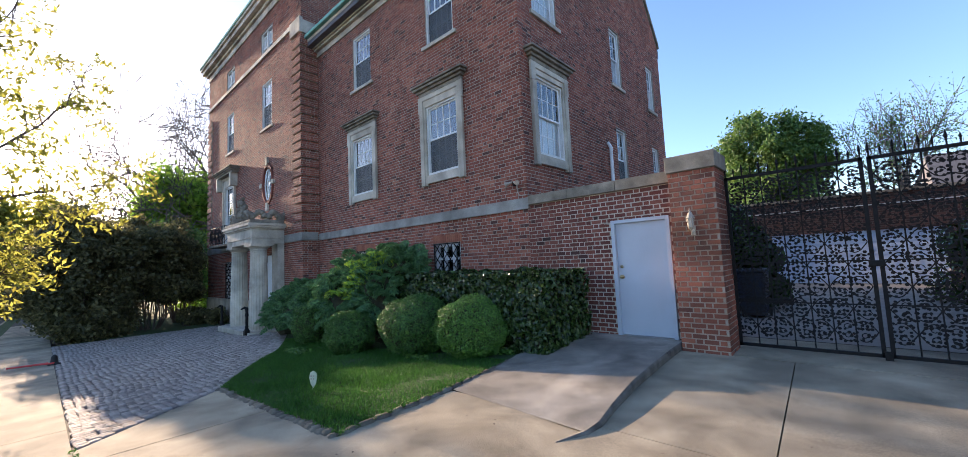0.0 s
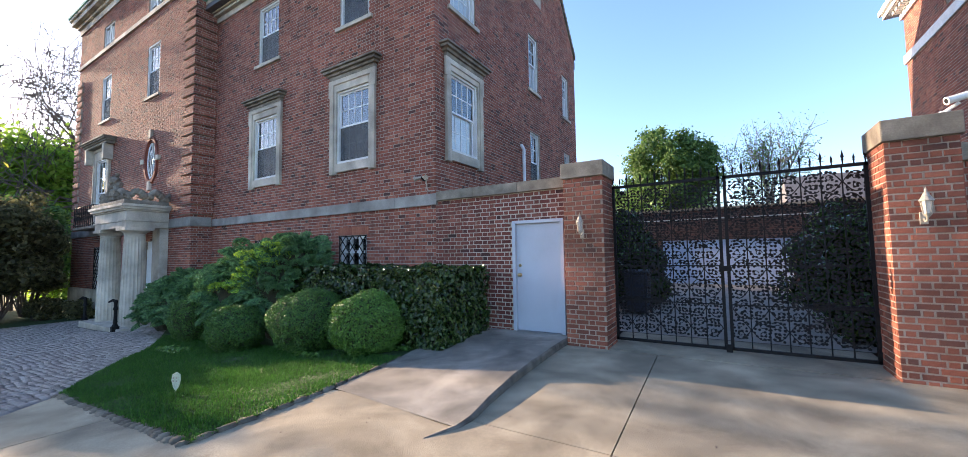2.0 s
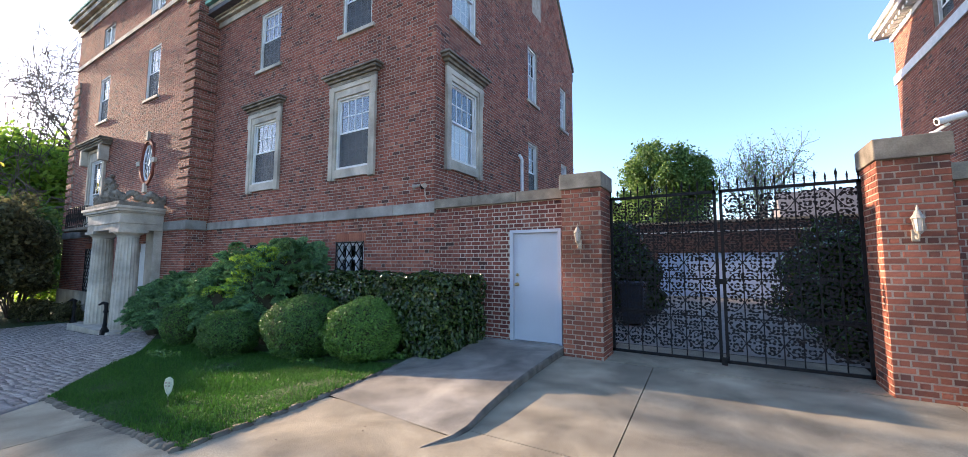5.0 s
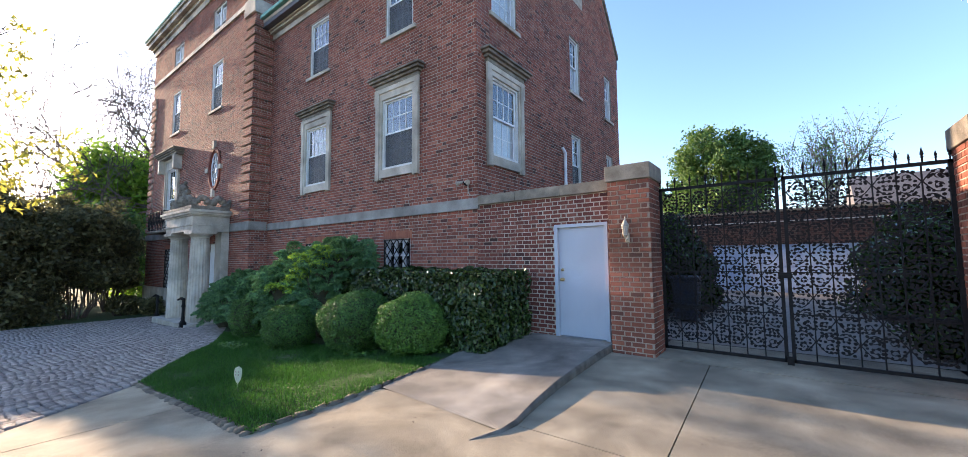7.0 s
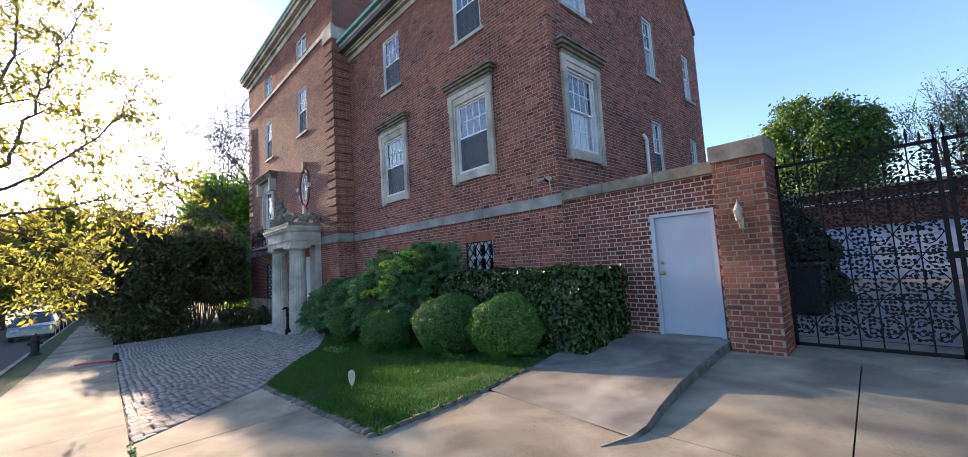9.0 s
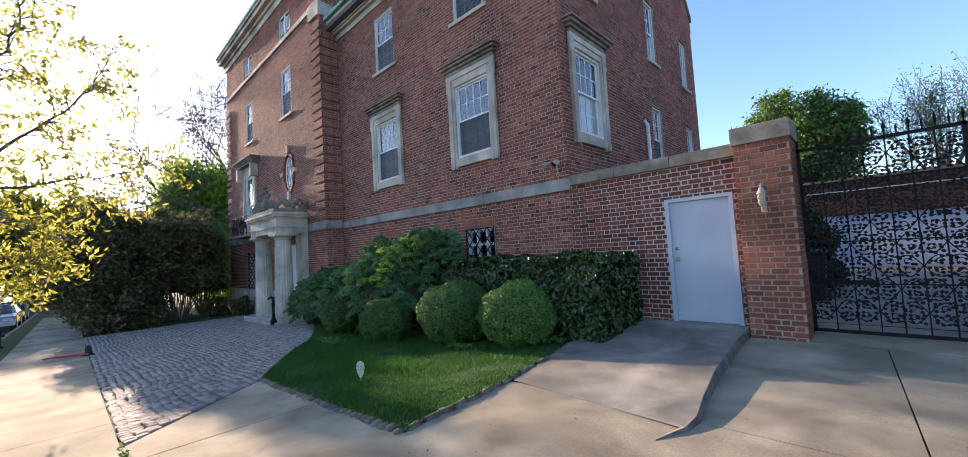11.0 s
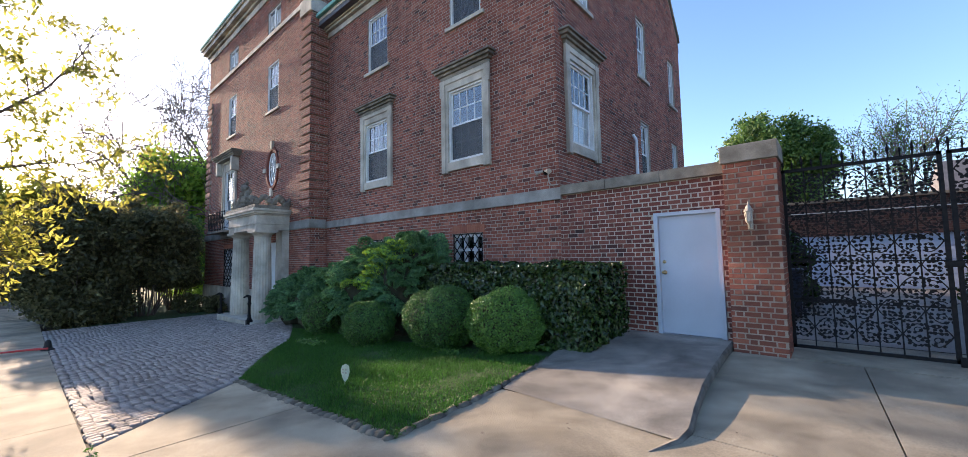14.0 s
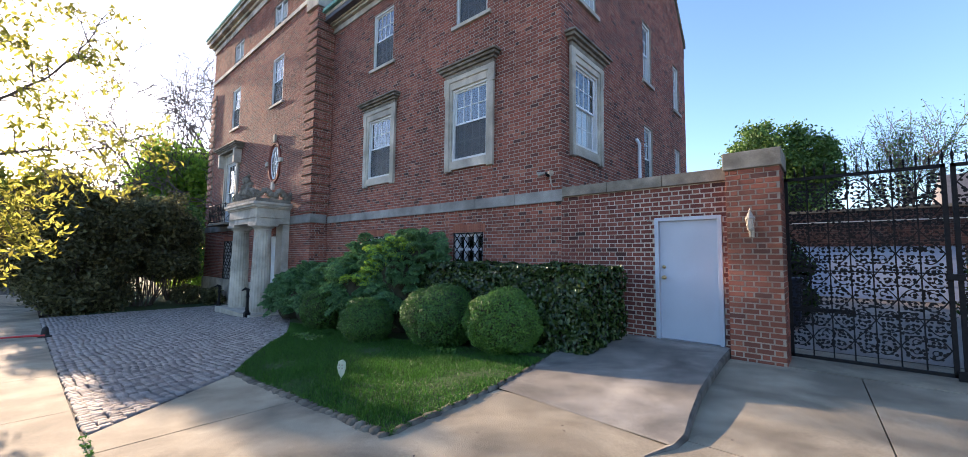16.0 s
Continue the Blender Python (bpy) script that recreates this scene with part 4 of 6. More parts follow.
def scroll(cx, s):
    pts = []
    for k in range(26):
        a = k / 25 * 2.3 * math.pi
        r = 0.42 * (1 - k / 34)
        pts.append((cx + s * (0.30 - 0.62 * k / 25 + math.cos(a) * r * 0.55), CT + 0.26 + math.sin(a) * r * 0.75))
    for p, q in zip(pts, pts[1:]):
        rod(bm, (p[0], ey0 + 0.12, p[1]), (q[0], ey0 + 0.12, q[1]), 0.10, 0.10, 8)


for s, cx in ((1, ex0 + 0.75), (-1, ex1 - 0.75)):
    scroll(cx, s)
box(bm, WORLD, ex0 - 0.1, ex1 + 0.1, ey0 - 0.1, 6.2, CT, CT + 0.14, 0.03)
rng = np.random.default_rng(5)
mid = (ex0 + ex1) / 2
for k in range(110):
    u = rng.uniform(-1, 1)
    h = 1.08 * (1 - abs(u) ** 1.5) + 0.2
    bmesh.ops.create_icosphere(bm, subdivisions=1, radius=rng.uniform(0.06, 0.13), matrix=Matrix.Translation((mid + u * 0.62, ey0 + 0.10 + rng.uniform(-0.06, 0.06), CT + 0.1 + rng.random() * h * 0.85)))
for k in range(50):
    s = rng.choice((-1, 1))
    bmesh.ops.create_icosphere(bm, subdivisions=1, radius=rng.uniform(0.05, 0.11), matrix=Matrix.Translation((mid + s * rng.uniform(0.6, 1.5), ey0 + 0.1, CT + 0.1 + rng.random() * 0.38)))
for k in range(14):                                       # carved return along the side
    bmesh.ops.create_icosphere(bm, subdivisions=1, radius=rng.uniform(0.10, 0.16), matrix=Matrix.Translation((ex1 - 0.1, ey0 + 0.15 + k * 0.08, CT + 0.16 + 0.30 * abs(math.sin(k * 0.5 + 0.6)))))
part("crest", bm, M_STONE_DARK, portico, "weathered carved stone scrolls and foliage")
door = part("front_door", (lambda b: (box(b, PAV, -18.05, -16.75, -0.2, -0.1, PZ + 0.13, 2.2, 0.01), box(b, PAV, -18.0, -17.45, -0.1, -0.07, 0.0, 1.9, 0.01), box(b, PAV, -17.35, -16.8, -0.1, -0.07, 0.0, 1.9, 0.01), b)[3])(bmesh.new()), M_WHITE, portico, "white panelled front door")

# ---- garden wall, door, piers and gate ----
garden_wall = thing("garden_wall", "brick garden wall with grey stone coping beside the house", "wall")
DOOR = (-2.555, -1.515, 0.0, 2.165)
wall("wall_core", FRONT, -3.72, -1.40, -0.4, 2.70, [DOOR], 0.34, M_MORTAR_LIGHT, garden_wall)
wall("wall_core", FRONT, -4.415, -3.72, -0.4, 2.70, [], 0.34, M_MORTAR, garden_wall)
gw_rects = brick_rects(-4.41, -1.42, -0.2, 2.69, [DOOR], "flemish", 9)
near = [r for r in gw_rects if r[0] > -3.0 or r[3] < 0.6]
far = [r for r in gw_rects if not (r[0] > -3.0 or r[3] < 0.6)]
brick_objects(FRONT, near[:300], M_BRICK_OB, garden_wall)
bricks("brickwork", FRONT, far + near[300:], M_BRICK_GARDEN, garden_wall)
for a, b in ((-4.36, -3.4), (-3.4, -2.4), (-2.4, -1.42)):
    box_part("coping_stone", FRONT, (a + 0.003, b - 0.003, -0.42, 0.075, 2.70, 2.895), M_STONE_DARK, garden_wall, bevel=0.01)

bm = bmesh.new()
for q in ((-2.55, -2.485, 0.085, 2.16), (-1.585, -1.52, 0.085, 2.16), (-2.485, -1.585, 2.10, 2.16)):
    box(bm, FRONT, q[0], q[1], -0.12, 0.03, q[2], q[3], 0.004)
side_door = tagged(part("door_1", bm, M_DOOR, None), "closed white flush door in a white frame", "door", kind="structure")
box_part("door_leaf", FRONT, (-2.483, -1.587, -0.09, -0.035, 0.10, 2.098), M_DOOR, side_door, bevel=0.003)
box_part("threshold", FRONT, (-2.55, -1.52, -0.14, 0.04, 0.05, 0.088), M_STEEL, side_door)
for z, r, nm in ((1.13, 0.033, "door_knob"), (1.31, 0.026, "deadbolt")):
    bm = bmesh.new()
    c = FRONT.at(-2.415, 0, z)
    rod(bm, c + Vector((0, 0.036, 0)), c + Vector((0, 0.02, 0)), r * 1.1, r * 1.1, 16)
    if nm == "door_knob":
        rod(bm, c + Vector((0, 0.02, 0)), c + Vector((0, -0.02, 0)), 0.012, 0.012, 10)
        bmesh.ops.create_uvsphere(bm, u_segments=14, v_segments=10, radius=0.03, matrix=Matrix.Translation(c + Vector((0, -0.035, 0))))
    part(nm, bm, M_BRASS, side_door, "brass knob" if nm == "door_knob" else "brass deadbolt", True)


def pier(x0, x1, y0, y1, z0, seed, label):
    """A square brick gate pier with a thick stone cap."""
    p = thing("gate_pier", label, "gate pier", "piers of the gate")
    box_part("core", WORLD, (x0, x1, y0, y1, -0.3, 2.80), M_MORTAR_DARK, p)
    faces = [(Plane((0, y0, 0), (1, 0, 0), (0, -1, 0)), x0 - 0.006, x1 + 0.006), (Plane((x1, 0, 0), (0, 1, 0), (1, 0, 0)), y0 + 0.004, y1), (Plane((x0, 0, 0), (0, 1, 0), (-1, 0, 0)), y0 + 0.004, y1)]
    for k, (f, a, b) in enumerate(faces):
        r = brick_rects(a, b, z0, 2.80, [], "flemish", seed + k)
        r = [(u0, u1, q0, q1, d + 0.003) for u0, u1, q0, q1, d in r]
        if k == 0 or (k == 1 and x0 < 0) or (k == 2 and x0 > 0):
            brick_objects(f, r[:150], M_BRICK_PIER, p)
            if r[150:]:
                bricks("brickwork", f, r[150:], M_BRICK_PIER_JOIN, p)
        else:
            bricks("brickwork", f, r, M_BRICK_PIER_JOIN, p)
    box_part("cap", WORLD, (x0 - 0.035, x1 + 0.035, y0 - 0.05, y1 + 0.04, 2.80, 3.06), M_STONE_DARK, p, "weathered stone cap", 0.015)
    return p


M_BRICK_PIER_JOIN = material("brick_orange_red_wall", RED_STOPS, by="island", rough=0.9, fine=45, bump=0.5, stain=0.5)
pier(-1.40, -0.74, 6.63, 7.30, -0.05, 20, "brick gate pier with stone cap beside the white door")
pier(2.62, 3.24, 6.63, 7.30, -0.05, 30, "tall brick gate pier with stone cap beside a planter")


def lantern(x, y, z, k=0.78):
    """A small wall lantern on a curled bracket."""
    t = thing("wall_lantern", "pale metal coach lantern fixed to the brick pier", "wall lantern", "lanterns on the piers")
    bm = bmesh.new()
    box(bm, WORLD, x - 0.035, x + 0.035, y - 0.02, y, z - 0.19, z - 0.05, 0.006)
    pts = [(y - 0.01, z - 0.12), (y - 0.05, z - 0.16), (y - 0.10, z - 0.16), (y - 0.12, z - 0.11)]
    for a, b in zip(pts, pts[1:]):
        rod(bm, (x, a[0], a[1]), (x, b[0], b[1]), 0.012, 0.012, 8)
    part("bracket", bm, M_LANTERN, t)
    bm = bmesh.new()
    lathe(bm, (x, y - 0.12, z - 0.11), [(0.02, 0), (0.035, 0.02), (0.045, 0.035)], 6)
    for i in range(6):
        a = math.pi / 3 * i
        rod(bm, (x + 0.045 * k * math.cos(a), y - 0.12 + 0.045 * k * math.sin(a), z - 0.075), (x + 0.068 * k * math.cos(a), y - 0.12 + 0.068 * k * math.sin(a), z + 0.07), 0.006, 0.006, 5)
    part("cage", bm, M_LANTERN, t)
    bm = bmesh.new()
    lathe(bm, (x, y - 0.12, z - 0.075), [(0.036 * k, 0), (0.056 * k, 0.145)], 6)
    part("lantern_glass", bm, M_FROST, t)
    bm = bmesh.new()
    lathe(bm, (x, y - 0.12, z + 0.07), [(0.085 * k, 0), (0.08 * k, 0.012), (0.05 * k, 0.05), (0.028, 0.08), (0.02, 0.09), (0.012, 0.105), (0.014, 0.12), (0.003, 0.155)], 12)
    part("hood", bm, M_LANTERN, t)


M_FROST = material("frosted_glass", [(0.3, (0.42, 0.41, 0.38)), (0.7, (0.6, 0.58, 0.54))], scale=9, rough=0.15)
lantern(-1.09, 6.62, 1.97)
lantern(2.90, 6.62, 1.99)


def gate_leaf(x0, x1, hinge):
    """One leaf of the wrought-iron gate: frame, bars, spear points and vine panels of curled stems with leaves."""
    t = thing("gate_leaf", "closed black wrought-iron gate leaf with leafy vine panels and spear tops", "gate", "leaves of the driveway gate")
    y, zb, zt = 7.26, 0.03, 2.69
    bm = bmesh.new()
    for q in ((x0, x0 + 0.045, zb, zt), (x1 - 0.045, x1, zb, zt), (x0, x1, zb, zb + 0.045), (x0, x1, zt - 0.045, zt)):
        box(bm, WORLD, q[0], q[1], y - 0.02, y + 0.02, q[2], q[3])
    part("gate_frame", bm, M_IRON, t)
    n = 7
    w = (x1 - x0 - 0.09) / n
    for k in range(1, n):
        bm = bmesh.new()
        u = x0 + 0.045 + w * k
        box(bm, WORLD, u - 0.008, u + 0.008, y - 0.008, y + 0.008, zb + 0.045, zt - 0.04)
        part("bar", bm, M_IRON, t)
    for k in range(0, n * 2 + 1):
        bm = bmesh.new()
        u = x0 + 0.022 + (x1 - x0 - 0.044) * k / (2 * n)
        if k % 2 == 0:
            lathe(bm, (u, y, zt - 0.004), [(0.009, 0), (0.009, 0.06), (0.018, 0.07), (0.010, 0.085), (0.020, 0.105), (0.012, 0.15), (0.001, 0.20)], 6)
            part("spear_point", bm, M_IRON, t)
        else:
            lathe(bm, (u, y, zt - 0.004), [(0.008, 0), (0.008, 0.04), (0.016, 0.05), (0.008, 0.062), (0.015, 0.08), (0.001, 0.14)], 6)
            part("spear_point", bm, M_IRON, t)
    for z in (0.71, 1.30):
        bm = bmesh.new()
        box(bm, WORLD, x0 + 0.045, x1 - 0.045, y - 0.009, y + 0.009, z - 0.009, z + 0.009)
        part("rail", bm, M_IRON, t)
    rows = [(0.20 + 0.30 * k, 0.30) for k in range(8)]
    rnd = random.Random(3 if hinge < 0 else 4)
    for k in range(n):
        u0 = x0 + 0.045 + w * k
        verts, faces = [], []

        def leaf(cx, cz, a, s):
            nn = len(verts)
            ca, sa = math.cos(a), math.sin(a)
            shape = ((0, 0), (0.25, 0.46), (0.8, 0.42), (1.05, 0.0), (0.8, -0.42), (0.25, -0.46))
            for px, pz in shape:
                verts.append((cx + (px * ca - pz * sa) * s, y - 0.006, cz + (px * sa + pz * ca) * s))
            for px, pz in shape:
                verts.append((cx + (px * ca - pz * sa) * s, y + 0.004, cz + (px * sa + pz * ca) * s))
            faces.append(tuple(range(nn, nn + 6)))
            faces.append(tuple(range(nn + 11, nn + 5, -1)))
            for q in range(6):
                faces.append((nn + q, nn + 6 + q, nn + 6 + (q + 1) % 6, nn + (q + 1) % 6))

        def stem(pts, r=0.0065):
            for (ax, az), (bx, bz) in zip(pts, pts[1:]):
                dx, dz = bx - ax, bz - az
                ln = math.hypot(dx, dz) or 1
                px, pz = -dz / ln * r, dx / ln * r
                nn = len(verts)
                for yy in (y - 0.007, y + 0.007):
                    verts.extend(((ax + px, yy, az + pz), (bx + px, yy, bz + pz), (bx - px, yy, bz - pz), (ax - px, yy, az - pz)))
                faces.extend(((nn, nn + 1, nn + 2, nn + 3), (nn + 7, nn + 6, nn + 5, nn + 4), (nn, nn + 4, nn + 5, nn + 1), (nn + 3, nn + 2, nn + 6, nn + 7)))
        for j, (z, h) in enumerate(rows):
            if z + h > zt - 0.02:
                continue
            flip = 1 if (j + k) % 2 else -1
            base = u0 if flip > 0 else u0 + w
            for up in (1, -1):
                pts = []
                for m in range(9):
                    s = m / 8
                    pts.append((base + flip * w * (0.02 + 0.86 * s), z + h / 2 + up * h * 0.46 * math.sin(s * 2.2)))
                stem(pts)
                cu, cz = base + flip * w * 0.62, z + h / 2 + up * h * 0.20
                stem([(cu + 0.045 * math.cos(a * 0.8) * (1 - a / 14), cz + 0.045 * math.sin(a * 0.8) * (1 - a / 14)) for a in range(8)], 0.005)
                for m in range(4):
                    for q in range(3):
                        if rnd.random() < 0.92:
                            lx = base + flip * w * (0.16 + 0.24 * m) + rnd.uniform(-0.016, 0.016)
                            lz = z + h / 2 + up * h * (0.09 + 0.16 * q) + rnd.uniform(-0.014, 0.014)
                            leaf(lx, lz, (0 if flip > 0 else math.pi) + up * flip * rnd.uniform(-0.3, 0.5), rnd.uniform(0.031, 0.045))
        from_arrays("vine_panel", verts, faces, M_IRON, t, "iron vine scrollwork")["kind"] = "stuff"
    return t


g1 = gate_leaf(-0.735, 0.905, -1)
g2 = gate_leaf(0.945, 2.615, 1)
bm = bmesh.new()
box(bm, WORLD, 0.84, 1.0, 7.20, 7.235, 1.22, 1.30, 0.008)
part("lock_box", bm, M_IRON, g1, "black lock box")
bm = bmesh.new()
box(bm, WORLD, 0.885, 0.965, 7.21, 7.235, 0.0, 0.12, 0.006)
part("drop_bolt", bm, M_IRON, g1)
for g, xa, xb in ((g1, -0.70, 0.0), (g2, 1.85, 2.58)):
    bm = bmesh.new()
    rod(bm, (xa, 7.32, 0.73), (xb, 7.32, 0.73), 0.03, 0.03, 10)
    part("gate_closer", bm, M_IRON, g, "black gate-opener arm")

# wall and planter beyond the far pier
side_garden_wall = thing("boundary_wall", "shaded brick boundary wall with stone coping", "wall")
RW = Plane((0, 7.05, 0), (1, 0, 0), (0, -1, 0))
wall("wall_core", RW, 3.2, 9.0, -0.3, 2.55, [], 0.34, M_MORTAR, side_garden_wall)
bricks("brickwork", RW, brick_rects(3.24, 9.0, 0.0, 2.55, [], "flemish", 44), M_BRICK, side_garden_wall)
box_part("coping", RW, (3.25, 9.0, -0.4, 0.08, 2.55, 2.76), M_STONE_DARK, side_garden_wall, bevel=0.012)
planter = tagged(box_part("planter", WORLD, (3.30, 8.0, 5.55, 6.95, -0.2, 0.22), M_CONCRETE, None, bevel=0.02), "low concrete planter edge with green leaves", "planter")


def camera_unit():
    t = thing("security_camera", "white tube security camera on a bracket above the pier", "security camera")
    bm = bmesh.new()
    a, b = Vector((3.17, 6.62, 3.19)), Vector((3.40, 6.66, 3.25))
    rod(bm, a, b, 0.042, 0.042, 16)
    rod(bm, a - (b - a) * 0.05, a, 0.047, 0.047, 16)
    part("body", bm, M_TRIM, t)
    bm = bmesh.new()
    rod(bm, a - (b - a) * 0.056, a - (b - a) * 0.048, 0.03, 0.03, 16)
    part("lens", bm, M_IRON, t)
    bm = bmesh.new()
    rod(bm, (3.17, 6.72, 3.05), (3.17, 6.70, 3.09), 0.05, 0.05, 12)
    rod(bm, (3.17, 6.70, 3.09), (3.27, 6.64, 3.16), 0.018, 0.018, 8)
    part("bracket", bm, M_TRIM, t)


camera_unit()


def floodlight():
    t = thing("floodlight", "twin-headed security floodlight with bent conduit on brick wall", "floodlight")
    x, z = -4.72, 3.22
    bm = bmesh.new()
    rod(bm, FRONT.at(x, 0, z), FRONT.at(x, 0.05, z), 0.05, 0.05, 14)
    rod(bm, FRONT.at(x, 0.05, z), FRONT.at(x, 0.11, z + 0.02), 0.022, 0.022, 8)
    part("base", bm, M_IRON, t)
    for s, m in ((-1, M_LANTERN), (1, M_LANTERN)):
        bm = bmesh.new()
        a = FRONT.at(x + s * 0.03, 0.09, z + 0.03)
        b = FRONT.at(x + s * 0.17, 0.17, z - 0.01)
        rod(bm, a, a.lerp(b, 0.5), 0.026, 0.036, 12)
        rod(bm, a.lerp(b, 0.5), b, 0.036, 0.058, 14)
        part("lamp_head", bm, m, t)
    bm = bmesh.new()
    pts = [FRONT.at(x + 0.06, 0.03, z - 0.03), FRONT.at(x + 0.07, 0.03, 3.02), FRONT.at(x + 0.12, 0.03, 2.94), FRONT.at(x + 0.29, 0.03, 2.93)]
    for p, q in zip(pts, pts[1:]):
        rod(bm, p, q, 0.013, 0.013, 8)
    part("conduit", bm, M_LANTERN, t)


floodlight()
vent = thing("vent_pipe", "white plastic vent pipe rising along the side wall", "pipe")
bm = bmesh.new()
for p, q in (((11.20, 0.10, 2.6), (11.20, 0.10, 4.55)), ((11.20, 0.10, 4.55), (11.17, 0.12, 4.75)), ((11.17, 0.12, 4.75), (11.17, 0.03, 4.92))):
    rod(bm, SIDE.at(*p), SIDE.at(*q), 0.05, 0.05, 12)
part("pipe", bm, M_WHITE, vent)

# ---- courtyard: garage, neighbour, far walls ----
garage = thing("garage", "low brick garage with a white double door coloured for blue skylight", "garage")
GP = Plane((0, 20.5, 0), (1, 0, 0), (0, -1, 0))
wall("wall", GP, -6.0, 9.0, -0.2, 3.35, [(-1.65, 3.2, -0.2, 2.02)], 0.3, M_MORTAR_GARAGE, garage)
bricks("brickwork", GP, brick_rects(-6.0, 9.0, 0.0, 3.35, [(-1.65, 3.2, -0.2, 2.02)], "flemish", 60), M_BRICK_GARAGE, garage)
box_part("roof", WORLD, (-6.0, 9.0, 20.6, 27, 3.2, 3.4), M_ROOF, garage)
box_part("coping", GP, (-6.0, 9.0, -0.3, 0.10, 3.35, 3.45), M_STONE_DARK, garage)
box_part("string_course", GP, (-6.0, 9.0, 0.0, 0.05, 2.93, 2.97), M_TRIM, garage)
gd = part("garage_door", (lambda b: (box(b, GP, -1.65, 3.2, -0.12, -0.08, 0.03, 2.02), b)[1])(bmesh.new()), M_GARAGE, garage, "white panelled garage door with the sky's blue put into its colour")
for i in range(8):
    for j in range(4):
        u, z = -1.65 + 4.85 * i / 8, 0.05 + 0.49 * j
        box_part("panel", GP, (u + 0.06, u + 4.85 / 8 - 0.06, -0.08, -0.065, z + 0.07, z + 0.42), M_GARAGE, gd)
shed = thing("outbuilding", "outbuilding with a plain grey pitched roof behind the garage", "outbuilding")
from_arrays("roof", [(3.9, 27, 3.4), (3.9, 29, 5.7), (12, 29, 5.7), (12, 27, 3.4), (3.9, 33, 3.4), (12, 33, 3.4)], [(0, 3, 2, 1), (1, 2, 5, 4), (0, 1, 4), (3, 5, 2)], M_ROOF, shed)
box_part("wall", WORLD, (4.0, 11.9, 27.2, 32.8, -0.2, 3.4), M_MORTAR, shed)

neighbour = thing("neighbouring_house", "tall red brick neighbouring house with dentilled cornice", "house")
NP = Plane((6.15, 0, 0), (0, 1, 0), (-1, 0, 0))
N_HOLE = (14.03, 15.06, 7.87, 8.82)
wall("wall", NP, 7.75, 17.85, -0.3, 8.9, [N_HOLE], 0.4, M_MORTAR, neighbour)
bricks("brickwork", NP, brick_rects(7.75, 17.85, 2.5, 8.9, [N_HOLE], "flemish", 70), M_BRICK, neighbour)
box_part("body", WORLD, (6.56, 14, 7.75, 17.8, -0.3, 8.9), M_MORTAR, neighbour)
sash(NP, 14.545, 1.03, 7.87, 8.82, neighbour)
box_part("belt_course", NP, (7.75, 17.9, -0.1, 0.06, 7.40, 7.68), M_TRIM, neighbour)
bm = bmesh.new()
for o, za, zb in ((0.07, 8.9, 9.07), (0.39, 9.18, 9.33), (0.47, 9.33, 9.50)):
    box(bm, NP, 7.75, 17.85 + o, -0.3, o, za, zb)
part("cornice", bm, M_TRIM, neighbour, "white cornice with dentils")
for k in range(36):
    box_part("dentil", NP, (7.83 + k * 0.28, 7.83 + k * 0.28 + 0.14, 0.0, 0.28, 9.07, 9.18), M_TRIM, neighbour)
box_part("roof", WORLD, (5.8, 14, 7.75, 18.2, 9.50, 9.7), M_ROOF, neighbour)

# ---- lawn, edging, grass ----
LAWN = [(-3.10, 1.78), (-3.22, 3.0), (-3.42, 4.3), (-3.66, 5.45), (-3.8, 6.6), (-13.9, 6.8), (-14.0, 5.6), (-12.0, 4.75), (-10.2, 3.9), (-9.2, 3.15), (-8.2, 2.5), (-7.5, 2.1), (-6.95, 1.80)]


def inside(x, y, poly):
    c = False
    for (x1, y1), (x2, y2) in zip(poly, poly[1:] + poly[:1]):
        if (y1 > y) != (y2 > y) and x < (x2 - x1) * (y - y1) / (y2 - y1) + x1:
            c = not c
    return c


bm = bmesh.new()
bm.faces.new([bm.verts.new((x, y, gz(x) + 0.02)) for x, y in LAWN])
bmesh.ops.triangulate(bm, faces=bm.faces)
for _ in range(4):
    bmesh.ops.subdivide_edges(bm, edges=[e for e in bm.edges if e.calc_length() > 0.5], cuts=1, use_grid_fill=True)
    bmesh.ops.triangulate(bm, faces=bm.faces)
for v in bm.verts:
    v.co.z = gz(v.co.x) + 0.015 + 0.03 * noise.noise(v.co * 0.9)
bmesh.ops.recalc_face_normals(bm, faces=bm.faces)
if sum(q.normal.z for q in bm.faces) < 0:
    bmesh.ops.reverse_faces(bm, faces=bm.faces)
lawn = tagged(part("lawn", bm, M_TURF), "small mown green lawn before the shrubs", "lawn", kind="structure")


